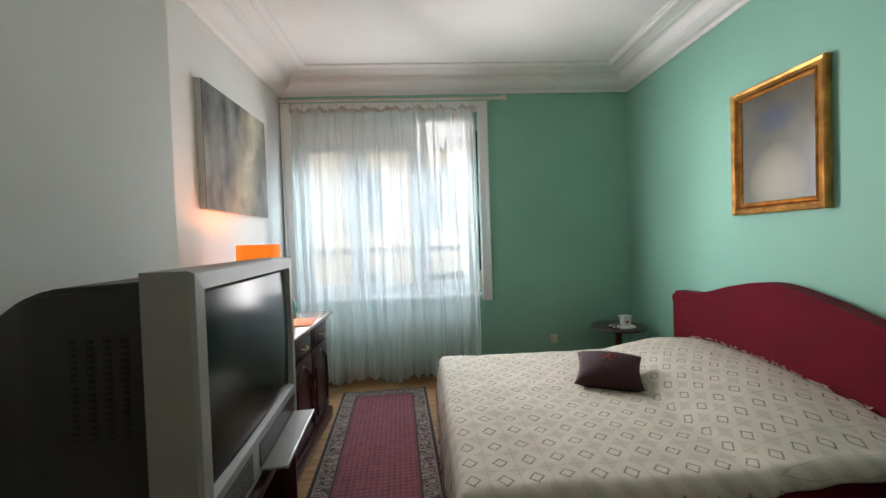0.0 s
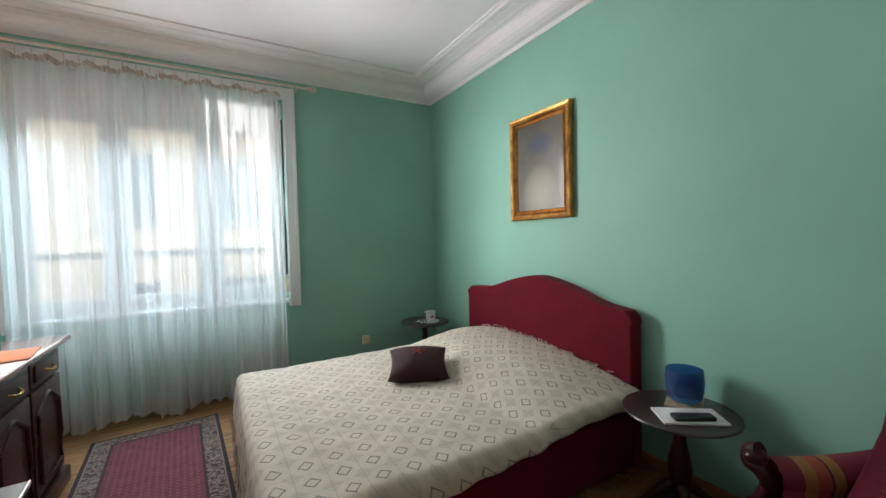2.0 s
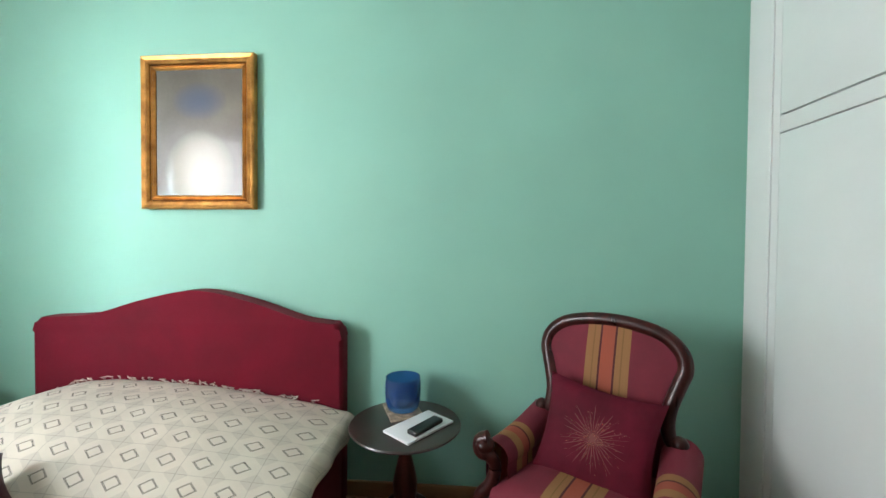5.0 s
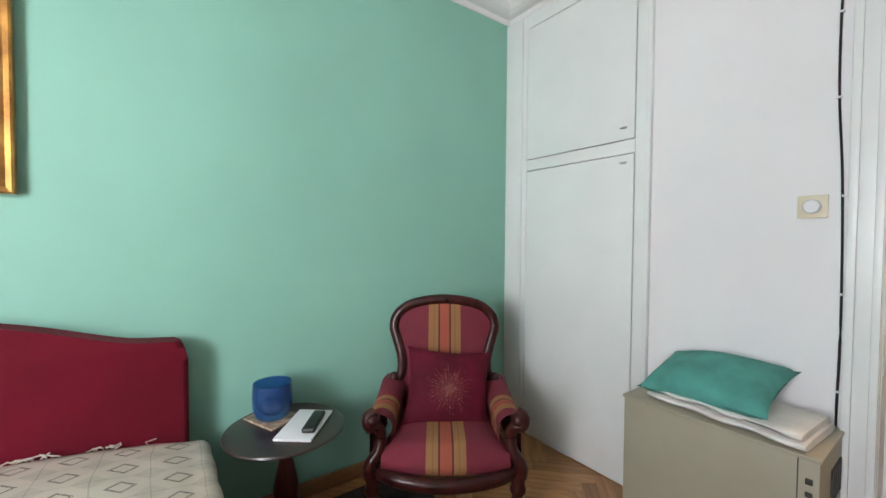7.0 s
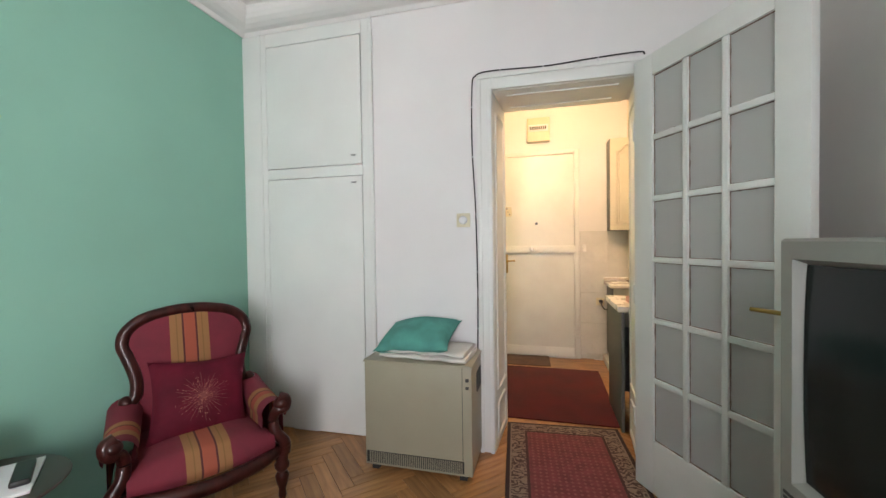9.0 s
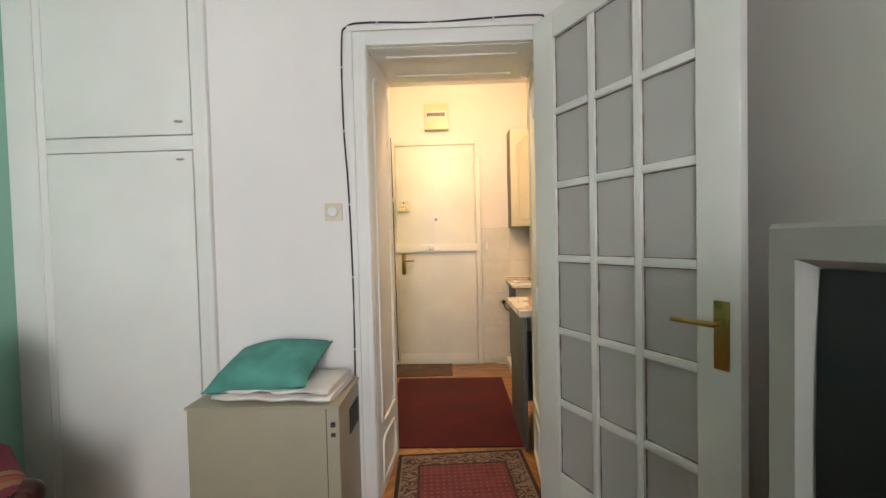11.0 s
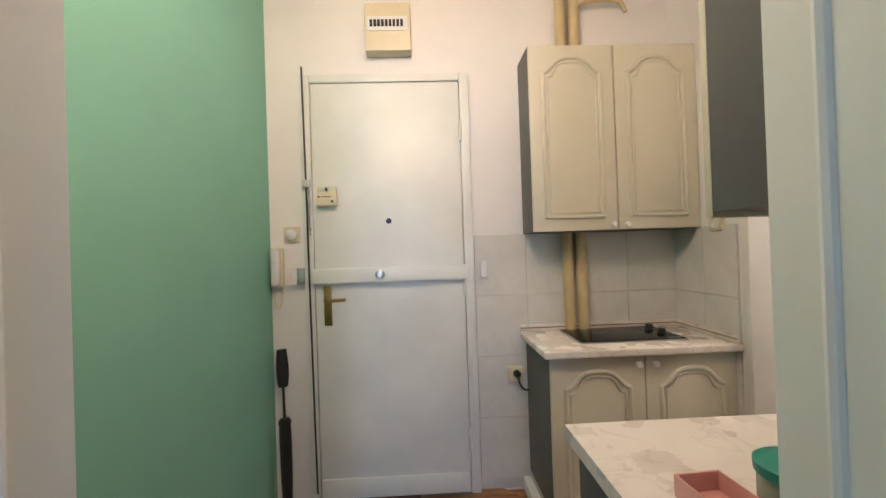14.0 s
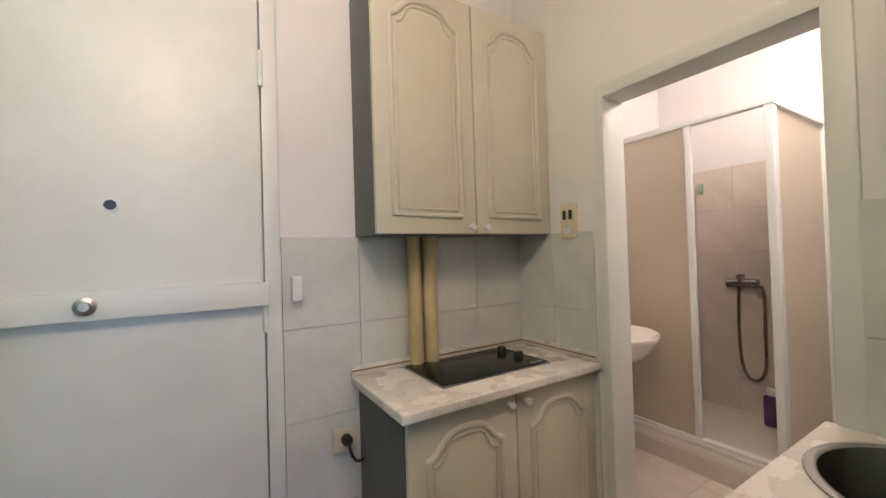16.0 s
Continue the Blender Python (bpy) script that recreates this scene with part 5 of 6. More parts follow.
tube("cord", [(1.375, YH + 0.04, 1.145), (1.382, YH + 0.05, 1.07), (1.37, YH + 0.04, 1.03), (1.355, YH + 0.035, 1.06), (1.35, YH + 0.03, 1.14)], 0.005, IVORY, ph, 6, 6)
s2 = thing("light_switch", "ivory rotary light switch by the entrance door", "switch", m=pose(1.303, YH, 1.415))
box("plate", -0.042, 0.042, 0.0005, 0.010, -0.042, 0.042, IVORY, s2, 0.003)
k2 = turned("dial", [(0, 0), (0.03, 0), (0.03, 0.01), (0.024, 0.015), (0, 0.016)], PAPER, s2, seg=24)
k2.matrix_basis = pose(0, 0.010, 0, -90, 0, 0)
fb = thing("fuse_box", "ivory fuse box above the entrance door", "fuse box")
box("case", 0.63, 0.87, YH + 0.001, YH + 0.075, 2.365, 2.62, IVORY, fb, 0.006)
box("window", 0.645, 0.855, YH + 0.075, YH + 0.079, 2.47, 2.545, PAPER, fb, 0.001)
boxes("breaker", [(0.668 + 0.02 * k, 0.682 + 0.02 * k, YH + 0.079, YH + 0.084, 2.49, 2.525) for k in range(9)], BLACK, fb)
um = thing("umbrella", "folded black umbrella leaning in the hall corner", "umbrella")
tube("canopy", [(1.325, -2.44, 0.01), (1.335, -2.465, 0.2), (1.347, -2.49, 0.42), (1.35, -2.495, 0.46)], lambda q: 0.022 + 0.008 * math.sin(q * 3.1), BLACK, um, 10, 6)
tube("shaft", [(1.35, -2.495, 0.46), (1.358, -2.51, 0.64)], 0.007, BLACK, um, 8, 2)
tube("grip", [(1.357, -2.507, 0.62), (1.361, -2.516, 0.70), (1.367, -2.525, 0.81)], lambda q: 0.024 + 0.008 * math.sin(q * 3.1), BLACK, um, 12, 5)
boxes("strap", [(1.315, 1.375, -2.50, -2.47, 0.43, 0.455)], BLACK, um, 0.006)

# ---- kitchenette ----
def arched_door(parent, x0, x1, y, z0, z1, knob):
    """A cabinet front with a raised cathedral panel, facing +y."""
    d = box("door", x0 + 0.002, x1 - 0.002, y - 0.019, y, z0 + 0.002, z1 - 0.002, CREAM, parent, 0.004)
    a, b, m = x0 + 0.07, x1 - 0.07, (x0 + x1) / 2
    lo, sh, pk = z0 + 0.07, z1 - 0.14, z1 - 0.065
    for off, r in ((0.0, 0.011), (0.022, 0.006)):
        q = [(a + off, y, lo + off), (b - off, y, lo + off)]
        arch = spline([(b - off, y, sh - off), (b - off - 0.025, y, sh + 0.012 - off), (m + (b - m) * 0.45, y, pk - 0.012 - off), (m, y, pk - off), (m - (m - a) * 0.45, y, pk - 0.012 - off), (a + off + 0.025, y, sh + 0.012 - off), (a + off, y, sh - off)], 5)
        line = [Vector(p) for p in q] + [Vector((b - off, y, sh - off - 0.02))] + arch + [Vector((a + off, y, sh - off - 0.02)), Vector((a + off, y, lo + off))]
        bm = bmesh.new()
        sweep(bm, line, r, 8, up=(0, 1, 0))
        finish("panel_moulding", bm, CREAM, parent, True)
    kb = turned("knob", [(0, 0), (0.008, 0), (0.007, 0.012), (0.014, 0.02), (0.012, 0.028), (0, 0.03)], PAPER, parent, seg=16)
    kb.matrix_basis = pose(knob[0], y, knob[1], -90, 0, 0)


uc = thing("wall_cabinet", "cream wall cabinet with arched panel doors and grey sides", "cabinet")
box("body", XB + 0.003, 0.052, YH + 0.004, -2.356, 1.378, 2.305, GREYPANEL, uc, 0.002)
arched_door(uc, XB + 0.003, -0.378, -2.335, 1.378, 2.305, (-0.415, 1.405))
arched_door(uc, -0.376, 0.052, -2.335, 1.378, 2.305, (-0.345, 1.405))

bc = thing("base_cabinet", "cream base cabinet with arched doors and grey side", "cabinet")
box("body", XB + 0.003, 0.058, YH + 0.012, -2.152, 0.10, 0.818, GREYPANEL, bc, 0.002)
box("plinth", XB + 0.003, 0.05, YH + 0.012, -2.18, 0.0, 0.10, GLOSSW, bc, 0.002)
arched_door(bc, XB + 0.003, -0.372, -2.131, 0.11, 0.812, (-0.41, 0.775))
arched_door(bc, -0.370, 0.058, -2.131, 0.11, 0.812, (-0.335, 0.775))
box("worktop", XB + 0.002, 0.088, YH + 0.012, -2.092, 0.8185, 0.85, MARBLE, bc, 0.006, 3)
boxes("upstand", [(XB + 0.002, 0.088, YH + 0.013, YH + 0.028, 0.8505, 0.885), (XB + 0.012, XB + 0.028, YH + 0.028, -2.10, 0.8505, 0.885)], MARBLE, bc, 0.003)
boxes("upstand_trim", [(XB + 0.002, 0.088, YH + 0.028, YH + 0.031, 0.868, 0.873), (XB + 0.028, XB + 0.031, YH + 0.031, -2.10, 0.868, 0.873)], SKIRT, bc)
hb = thing("cooktop", "black glass cooktop with a steel rim and two knobs", "cooktop")
box("rim", -0.625, -0.115, -2.515, -2.205, 0.8508, 0.856, CHROME, hb, 0.002)
box("glass_plate", -0.618, -0.122, -2.508, -2.212, 0.8565, 0.860, SCREEN, hb, 0.001)
for y in (-2.44, -2.33):
    turned("knob", [(0, 0.8605), (0.02, 0.8605), (0.019, 0.878), (0.014, 0.884), (0, 0.884)], BLACK, hb, -0.57, y, 18)
box("maker_plate", -0.60, -0.54, -2.235, -2.222, 0.8602, 0.861, CHROME, hb)
pp = thing("gas_pipes", "pair of cream painted pipes on the kitchen wall", "pipe", kind="structure")
for x, r in ((-0.178, 0.027), (-0.252, 0.03)):
    tube("pipe", [(x, YH + 0.045, 0.851), (x, YH + 0.045, 1.8), (x, YH + 0.045, ZH - 0.001)], r, PIPE, pp, 16, 2)
tube("branch", [(-0.26, YH + 0.05, 2.60), (-0.34, YH + 0.05, 2.63), (-0.5, YH + 0.05, 2.63), (-0.54, YH + 0.05, 2.57)], 0.012, PIPE, pp, 10, 5)
tagged(box("plinth_board", 0.06, 0.10, YH + 0.02, -2.14, 0.0, 0.07, GLOSSW, None, 0.003), "white floor board beside the base cabinet", "board")
so = thing("wall_socket", "ivory socket with a black plug beside the base cabinet", "socket")
box("plate", 0.085, 0.165, YH + 0.013, YH + 0.035, 0.585, 0.665, IVORY, so, 0.004)
pl = turned("plug", [(0, 0), (0.02, 0), (0.019, 0.025), (0.01, 0.035), (0, 0.035)], BLACK, so, seg=16)
pl.matrix_basis = pose(0.12, YH + 0.035, 0.63, -90, 0, 0)
tube("lead", [(0.12, YH + 0.065, 0.625), (0.115, YH + 0.085, 0.59), (0.09, YH + 0.07, 0.555), (0.06, YH + 0.05, 0.545)], 0.006, BLACK, so, 8, 5)
s3 = thing("switch_panel", "ivory panel with two black switches and a socket", "switch", m=pose(XB, -2.225, 1.43))
box("plate", 0.0005, 0.02, -0.04, 0.04, -0.075, 0.075, IVORY, s3, 0.004)
boxes("rocker", [(0.02, 0.026, -0.024, -0.009, 0.005, 0.045), (0.02, 0.026, 0.009, 0.024, 0.005, 0.045)], BLACK, s3, 0.002)
q = turned("outlet", [(0, 0.001), (0.014, 0.001), (0.02, 0.006), (0.022, 0.006), (0.022, 0), (0, 0)], PAPER, s3, seg=20)
q.matrix_basis = pose(0.02, 0, -0.04, 0, 90, 0)

# sink counter on the near side
sc = thing("sink_cabinet", "sink unit with white marbled worktop and dark grey end panel", "cabinet")
bm = bmesh.new()
SXC, SYC, SR = -0.56, -1.19, 0.195
ring_o, ring_i, ring_ob, ring_ib = [], [], [], []
N = 48
for k in range(N):
    a = 2 * math.pi * k / N
    dx, dy = math.cos(a), math.sin(a)
    hx = (0.235 - SXC) / dx if dx > 1e-6 else ((XB + 0.002 - SXC) / dx if dx < -1e-6 else 1e9)
    hy = (-0.885 - SYC) / dy if dy > 1e-6 else ((-1.435 - SYC) / dy if dy < -1e-6 else 1e9)
    h = min(hx, hy)
    for z, o, i in ((0.842, ring_o, ring_i), (0.806, ring_ob, ring_ib)):
        o.append(bm.verts.new((SXC + dx * h, SYC + dy * h, z)))
        i.append(bm.verts.new((SXC + dx * SR, SYC + dy * SR, z)))
cor = {}
for z, o, i in ((0.842, ring_o, ring_i), (0.806, ring_ob, ring_ib)):
    for k in range(N):
        j = (k + 1) % N
        p, q2 = o[k].co, o[j].co
        f = [i[k], o[k], o[j], i[j]]
        if abs(p.x - q2.x) > 1e-5 and abs(p.y - q2.y) > 1e-5:
            cx = p.x if min(abs(p.x - 0.235), abs(p.x - XB - 0.002)) < 1e-4 else q2.x
            cy = p.y if min(abs(p.y + 0.885), abs(p.y + 1.435)) < 1e-4 else q2.y
            v = bm.verts.new((cx, cy, z))
            cor[(k, z)] = v
            f = [i[k], o[k], v, o[j], i[j]]
        bm.faces.new(f)
for k in range(N):
    j = (k + 1) % N
    bm.faces.new((ring_i[k], ring_i[j], ring_ib[j], ring_ib[k]))
    if (k, 0.842) in cor:
        c1, c2 = cor[(k, 0.842)], cor[(k, 0.806)]
        bm.faces.new((ring_o[k], c1, c2, ring_ob[k]))
        bm.faces.new((c1, ring_o[j], ring_ob[j], c2))
    else:
        bm.faces.new((ring_o[k], ring_o[j], ring_ob[j], ring_ob[k]))
finish("worktop", bm, MARBLE, sc)
box("end_panel", 0.195, 0.215, -1.397, -0.89, 0.0, 0.805, GREYPANEL, sc, 0.002)
boxes("carcass", [(XB + 0.004, 0.164, -1.399, -1.38, 0.10, 0.60), (XB + 0.004, 0.164, -0.905, -0.89, 0.1, 0.805)], GREYPANEL, sc)
for xa, xb in ((XB + 0.01, -0.31), (-0.308, 0.194)):
    box("front", xa, xb, -1.418, -1.400, 0.10, 0.80, CREAM, sc, 0.004)
turned("sink_bowl", [(0.215, 0.8425), (0.217, 0.847), (0.205, 0.850), (0.195, 0.846), (0.185, 0.80), (0.165, 0.70), (0.15, 0.69), (0.02, 0.685), (0, 0.685)], mat("brushed steel", (0.36, 0.35, 0.33), 0.3, metal=1, var=0.1, bump=0.02), sc, SXC, SYC, 48)
tube("tap", [(-0.74, -1.06, 0.843), (-0.74, -1.06, 0.92), (-0.72, -1.08, 0.95), (-0.62, -1.13, 0.955), (-0.60, -1.14, 0.93)], 0.013, CHROME, sc, 12, 6)
u2 = thing("wall_cabinet", "wall cabinet above the sink with a dark grey end", "cabinet")
box("body", XB + 0.004, 0.036, -1.150, -0.884, 1.355, 2.30, GREYPANEL, u2, 0.002)
for xa, xb in ((XB + 0.004, -0.378), (-0.376, 0.036)):
    box("door", xa, xb, -1.170, -1.151, 1.345, 2.30, CREAM, u2, 0.005)
pk = thing("pink_tray", "pink plastic tray on the worktop", "tray", m=pose(0.092, -1.06, 0.843, 0, 0, 4) @ Matrix.Diagonal((0.55, 0.75, 0.8, 1)))
boxes("shell", [(-0.08, 0.08, -0.10, 0.10, 0, 0.006), (-0.08, -0.073, -0.10, 0.10, 0.006, 0.05), (0.073, 0.08, -0.10, 0.10, 0.006, 0.05), (-0.073, 0.073, -0.10, -0.093, 0.006, 0.05), (-0.073, 0.073, 0.093, 0.10, 0.006, 0.05)], PINK, pk, 0.003)
tagged(turned("jar", [(0, 0.843), (0.045, 0.843), (0.052, 0.86), (0.052, 0.90), (0.046, 0.91), (0, 0.91)], mat("murky glass", (0.30, 0.30, 0.24), 0.15, var=0.2), None, -0.02, -1.06, 28), "glass jar on the worktop", "jar")
tagged(turned("green_lid", [(0, 0.911), (0.056, 0.911), (0.057, 0.928), (0.05, 0.934), (0.012, 0.935), (0, 0.938)], mat("sea green plastic", (0.03, 0.25, 0.20), 0.4), None, -0.02, -1.06, 32), "sea green round lid on the jar", "lid")

# ---- bathroom ----
jm = structure(boxes("bathroom_jamb", [(XB - 0.125, XB + 0.012, BY0 - 0.03, BY0 + 0.012, 0, BZ), (XB - 0.125, XB + 0.012, BY1 - 0.012, BY1 + 0.05, 0, BZ), (XB - 0.125, XB + 0.012, BY0 - 0.03, BY1 + 0.05, BZ - 0.012, BZ + 0.04)], DOORW, bevel=0.010), "rounded painted bathroom door frame", "door frame")
SX, SY = -1.83, -1.84
tr = thing("shower_tray", "white raised shower tray with a tiled front", "shower tray")
boxes("tray", [(BXW + 0.002, SX, BYS + 0.002, SY, 0.10, 0.16)], PORCELAIN, tr, 0.02)
boxes("rim", [(SX - 0.06, SX + 0.002, BYS + 0.002, SY, 0.161, 0.185), (BXW + 0.002, SX - 0.06, SY - 0.06, SY + 0.002, 0.161, 0.185)], PORCELAIN, tr, 0.01)
box("tiled_front", BXW + 0.002, SX + 0.004, BYS + 0.002, SY + 0.004, 0.0, 0.105, BATHTILE, tr)
sh = thing("shower_enclosure", "corner shower enclosure with beige acrylic sliding panels", "shower")
zt = 2.0
for r in [(SX - 0.05, SX - 0.005, BYS + 0.003, SY, zt, zt + 0.035), (BXW + 0.003, SX - 0.05, SY - 0.045, SY - 0.002, zt, zt + 0.035), (SX - 0.05, SX - 0.005, BYS + 0.003, SY, 0.186, 0.205), (BXW + 0.003, SX - 0.05, SY - 0.045, SY - 0.002, 0.186, 0.205)]:
    box("rail", *r, GLOSSW, sh, 0.004)
boxes("post", [(SX - 0.045, SX - 0.01, BYS + 0.003, -2.70, 0.205, zt), (BXW + 0.003, BXW + 0.03, SY - 0.04, SY - 0.008, 0.205, zt), (SX - 0.03, SX - 0.006, -2.262, -2.228, 0.205, zt), (SX - 0.045, SX - 0.008, SY - 0.042, SY - 0.006, 0.205, zt), (SX - 0.075, SX - 0.052, SY - 0.042, SY - 0.006, 0.205, zt)], GLOSSW, sh, 0.004)
box("panel", SX - 0.022, SX - 0.016, -2.70, -2.262, 0.205, zt, SHOWERPANE, sh)
box("panel", BXW + 0.03, SX - 0.075, SY - 0.028, SY - 0.022, 0.205, zt, SHOWERPANE, sh)
STEEL_GREY = mat("dulled chrome", (0.30, 0.29, 0.28), 0.25, metal=1, var=0.1, bump=0)
mx = thing("shower_mixer", "chrome shower mixer with a hanging hose", "shower mixer", m=pose(0, 0.05, 0))
tube("body", [(BXW + 0.05, -2.42, 1.04), (BXW + 0.05, -2.33, 1.045), (BXW + 0.05, -2.24, 1.04)], 0.03, STEEL_GREY, mx, 14, 4)
boxes("lever", [(BXW + 0.04, BXW + 0.10, -2.345, -2.315, 1.06, 1.105)], STEEL_GREY, mx, 0.008)
tube("hose", [(BXW + 0.05, -2.35, 1.02), (BXW + 0.06, -2.355, 0.8), (BXW + 0.06, -2.35, 0.55), (BXW + 0.06, -2.32, 0.42), (BXW + 0.06, -2.26, 0.40), (BXW + 0.06, -2.215, 0.48), (BXW + 0.06, -2.21, 0.7), (BXW + 0.05, -2.21, 0.95), (BXW + 0.05, -2.225, 1.03)], 0.0105, STEEL_GREY, mx, 8, 6)
hk = turned("hook", [(0, 0), (0.02, 0), (0.022, 0.02), (0.014, 0.035), (0, 0.036)], CHROME, mx, seg=16)
hk.matrix_basis = pose(BXW + 0.002, -2.235, 0.96, 0, 90, 0)
tagged(box("wall_hook", BXW + 0.001, BXW + 0.04, -2.545, -2.515, 1.69, 1.77, mat("pale green plastic", (0.4, 0.55, 0.36), 0.4), None, 0.008), "pale green plastic hook in the shower", "hook")
bt = thing("shampoo_bottle", "purple shampoo bottle with a white cap in the shower", "bottle", m=pose(-2.46, -2.10, 0.161))
box("body", -0.03, 0.03, -0.045, 0.045, 0.0005, 0.19, PURPLE, bt, 0.015, 3)
box("cap", -0.02, 0.02, -0.03, 0.03, 0.1905, 0.24, PAPER, bt, 0.008)
bs = thing("washbasin", "white porcelain washbasin on the bathroom wall", "washbasin")
bm = bmesh.new()
def basin(a, b):
    ang = 2 * math.pi * a
    prof = spline([(0.02, 0.66, 0), (0.30, 0.665, 0), (0.70, 0.70, 0), (0.95, 0.785, 0), (1.0, 0.825, 0), (0.95, 0.825, 0), (0.80, 0.79, 0), (0.5, 0.74, 0), (0.05, 0.73, 0)], 4)
    p = prof[min(len(prof) - 1, int(round(b * (len(prof) - 1))))]
    yy = math.sin(ang)
    return (-1.40 + p.x * 0.29 * math.cos(ang), -2.52 + p.x * (0.28 if yy > 0 else 0.30) * yy, p.y)
grid(bm, 49, 33, basin)
bmesh.ops.remove_doubles(bm, verts=bm.verts, dist=0.0004)
finish("bowl", bm, PORCELAIN, bs, True)
tube("waste_pipe", [(-1.40, -2.54, 0.63), (-1.40, -2.54, 0.48), (-1.40, -2.56, 0.42), (-1.40, -2.64, 0.42), (-1.40, -2.66, 0.48), (-1.40, -2.82, 0.50)], 0.022, PORCELAIN, bs, 12, 5)
tube("tap", [(-1.40, -2.72, 0.825), (-1.40, -2.72, 0.90), (-1.40, -2.66, 0.92), (-1.40, -2.60, 0.90)], 0.014, CHROME, bs, 10, 5)
tw = thing("towel", "beige towel hanging beside the washbasin", "towel")
bm = bmesh.new()
grid(bm, 16, 20, lambda a, b: (-1.76 + 0.13 * a, -2.79 + 0.025 * math.sin(a * 9 + b), 0.86 + 0.52 * b + 0.02 * math.sin(a * 7)))
f = finish("cloth", bm, BEIGECLOTH, tw, True)
sd = f.modifiers.new("thickness", "SOLIDIFY")
sd.thickness = 0.012
hd = thing("shower_hose", "cream coiled hose hanging on the bathroom wall", "hose")
tube("hose", [(-1.70, -2.81, 1.58), (-1.72, -2.77, 1.52), (-1.76, -2.76, 1.44), (-1.77, -2.76, 1.36), (-1.74, -2.78, 1.30)], 0.014, IVORY, hd, 10, 5)
box("holder", -1.80, -1.75, -2.78, -2.73, 1.29, 1.34, BLACK, hd, 0.01)

# ---- pieces: tiles and parquet, last ----
def tiles(owner, rows, material):
    """Tiles of one size share a mesh; each row is the axis, plane, a0, a1, z0, z1, count across, count up."""
    cache = {}
    for axis, plane, a0, a1, z0, z1, na, nz, out in rows:
        w, h, g = (a1 - a0) / na, (z1 - z0) / nz, 0.0009
        key = (axis, round(w, 4), round(h, 4), out)
        if key not in cache:
            bm = bmesh.new()
            if axis == "y":
                add_box(bm, -w / 2 + g, w / 2 - g, 0, out, -h / 2 + g, h / 2 - g, 0.0015, 1)
            elif axis == "x":
                add_box(bm, 0, out, -w / 2 + g, w / 2 - g, -h / 2 + g, h / 2 - g, 0.0015, 1)
            else:
                add_box(bm, -w / 2 + g, w / 2 - g, -h / 2 + g, h / 2 - g, 0, out, 0.0015, 1)
            me = bpy.data.meshes.new("tile")
            bm.to_mesh(me)
            bm.free()
            me.materials.append(material)
            cache[key] = me
        for i in range(na):
            for k in range(nz):
                ob = new("tile", cache[key])
                a, z = a0 + (i + 0.5) * w, z0 + (k + 0.5) * h
                ob.location = (a, plane, z) if axis == "y" else ((plane, a, z) if axis == "x" else (a, z, plane))
                ob.parent = owner


splash = structure(boxes("tiled_splashback", [(XB, 0.325, YH, YH + 0.003, 0, 1.38), (XB, XB + 0.003, YH + 0.003, -2.11, 0, 1.38), (XB, XB + 0.003, -1.36, YD, 0, 1.40)], GROUT), "grey-white tiled splashback with fine joints", "tiles")
tiles(splash, [("y", YH + 0.003, XB, 0.325, 0.06, 1.38, 4, 4, 0.008), ("x", XB + 0.003, YH + 0.012, -2.11, 0.06, 1.38, 2, 4, 0.008), ("x", XB + 0.003, -1.36, YD, 0.08, 1.40, 2, 4, 0.008)], TILE)
bw = structure(boxes("tiled_shower_wall", [(BXW, BXW + 0.003, BYS, SY, 0, 1.86), (BXW + 0.003, SX, BYS, BYS + 0.003, 0, 1.86)], BATHGROUT), "beige tiled shower wall", "tiles")
tiles(bw, [("x", BXW + 0.003, BYS + 0.012, SY, 0.06, 1.86, 4, 6, 0.007), ("y", BYS + 0.003, BXW + 0.012, SX, 0.06, 1.86, 4, 6, 0.007)], BATHTILE)
bf = structure(box("bathroom_floor", BXW, XB - 0.001, BYS, BYN, -0.02, -0.006, GROUT), "pale tiled bathroom floor", "floor")
tiles(bf, [("z", -0.006, BXW, XB - 0.002, BYS, BYN, 6, 5, 0.008)], mat("pale floor tile", (0.62, 0.56, 0.49), 0.3, var=0.05, scale=5, grain=30, bump=0.03))


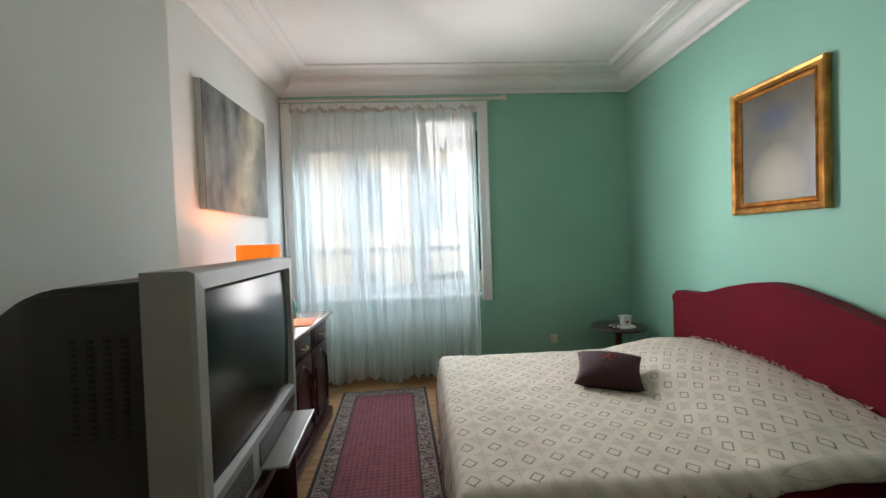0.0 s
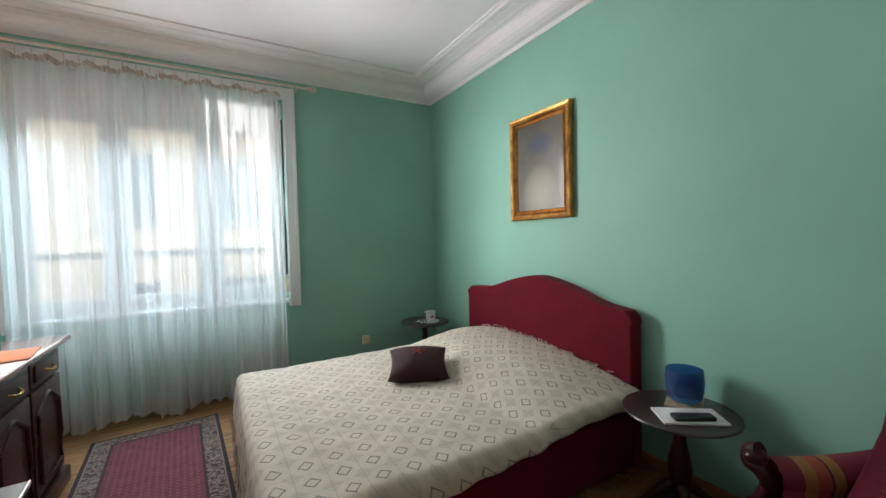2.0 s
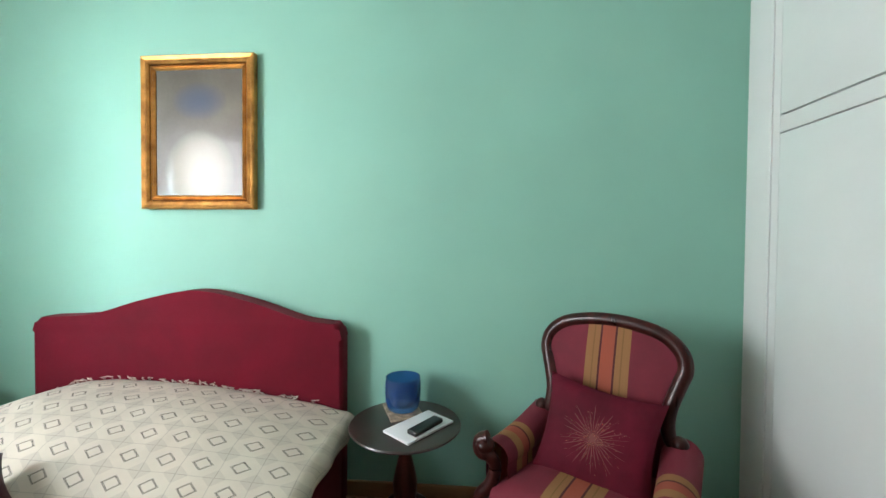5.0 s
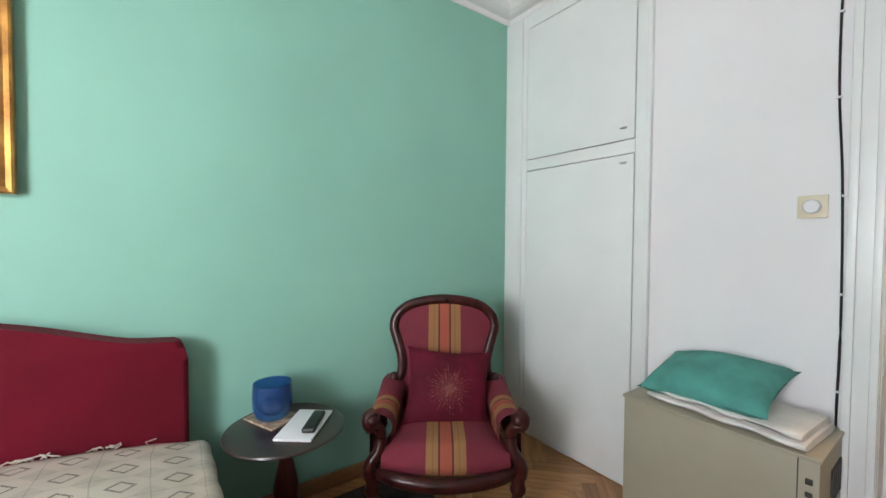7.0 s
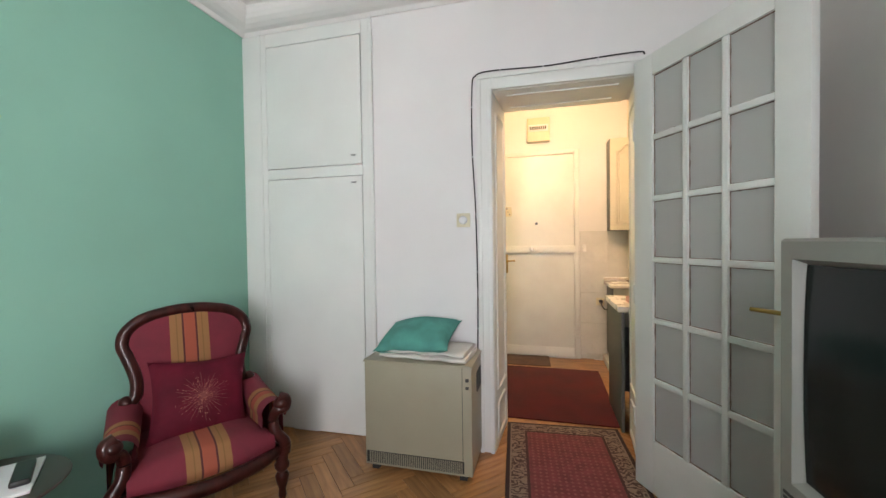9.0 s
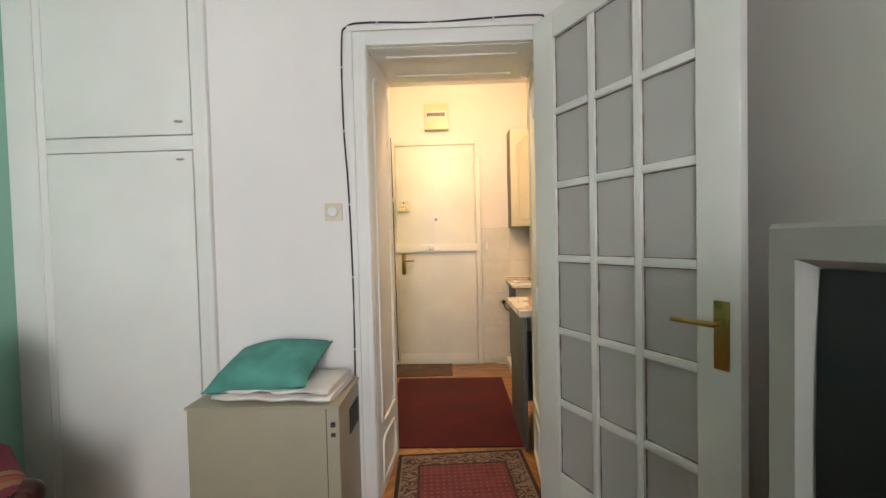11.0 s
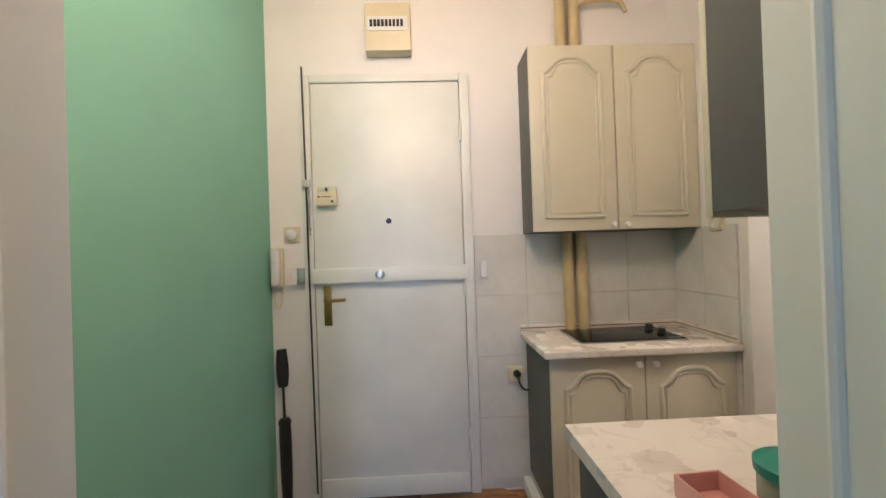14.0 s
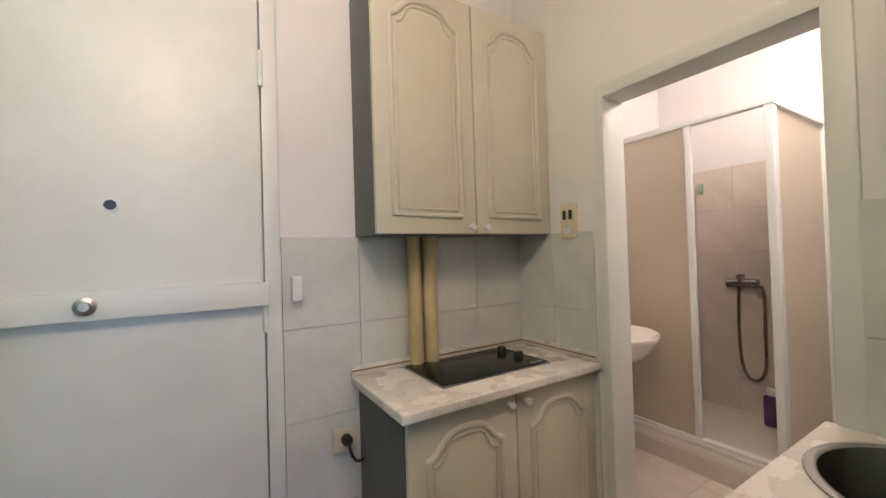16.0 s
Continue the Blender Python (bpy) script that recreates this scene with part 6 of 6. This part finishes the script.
def parquet():
    """Herringbone blocks; those along the walked strip are single pieces, the rest one mesh."""
    fl = structure(box("floor", -0.9, 3.0, -2.6, 4.0, -0.0215, -0.0125, WOOD), "worn herringbone oak parquet floor", "floor")
    L, Wd = 0.40, 0.08
    bm = bmesh.new()
    add_box(bm, -L / 2 + 0.0008, L / 2 - 0.0008, -Wd / 2 + 0.0008, Wd / 2 - 0.0008, -0.012, 0, 0.0012, 1)
    me = bpy.data.meshes.new("plank")
    bm.to_mesh(me)
    bm.free()
    plank = mat("oak plank", (0.40, 0.20, 0.075), 0.33, var=0.12, scale=2.5, grain=16, bump=0.12, stretch=(1.5, 14, 1), dark=(0.24, 0.105, 0.035), coat=0.15)
    n, l = plank.node_tree.nodes, plank.node_tree.links
    p = n["Principled BSDF"]
    src = p.inputs["Base Color"].links[0].from_socket
    info, hsv = n.new("ShaderNodeObjectInfo"), n.new("ShaderNodeHueSaturation")
    l.new(src, hsv.inputs["Color"])
    l.new(mathn(n, l, "MULTIPLY_ADD", info.outputs["Random"], 0.55, 0.72), hsv.inputs["Value"])
    l.new(hsv.outputs[0], p.inputs["Base Color"])
    me.materials.append(plank)
    spots = []
    c, s = math.cos(math.pi / 4), math.sin(math.pi / 4)
    nper = int(L / Wd)
    for i in range(-60, 60):
        for j in range(-14, 14):
            for kind in (0, 1):
                ox, oy = i * Wd + j * L, i * Wd - j * L
                x, y = (ox + L / 2, oy + Wd / 2) if kind == 0 else (ox + Wd / 2 + L, oy + Wd - L / 2 + 0.0)
                X, Y = x * c - y * s + 0.9, x * s + y * c + 0.6
                room = -0.45 < X < 2.72 and -0.5 < Y < 3.80
                hall = -0.74 < X < 1.40 and -2.50 < Y <= -0.5
                under = (0.95 < X < 2.7 and 1.5 < Y < 2.85) or (X > 1.1 and -0.86 < Y < -0.5) or (X < 0.15 and -0.86 < Y < -0.5)
                if (room or hall) and not under:
                    spots.append((X, Y, 45 if kind == 0 else -45))
    near = sorted(spots, key=lambda q: abs(q[0] - 1.2) * 0.6 + abs(q[1] + 0.3))
    for X, Y, a in near[:300]:
        ob = new("plank", me)
        ob.matrix_basis = pose(X, Y, 0, 0, 0, a)
        ob.parent = fl
    bm = bmesh.new()
    for X, Y, a in near[300:]:
        r = bmesh.ops.create_cube(bm, size=1, matrix=pose(X, Y, -0.006, 0, 0, a) @ Matrix.Diagonal((L - 0.0016, Wd - 0.0016, 0.012, 1)))
    rest = finish("plank_field", bm, WOOD, fl)
    tagged(rest, kind="stuff")


parquet()
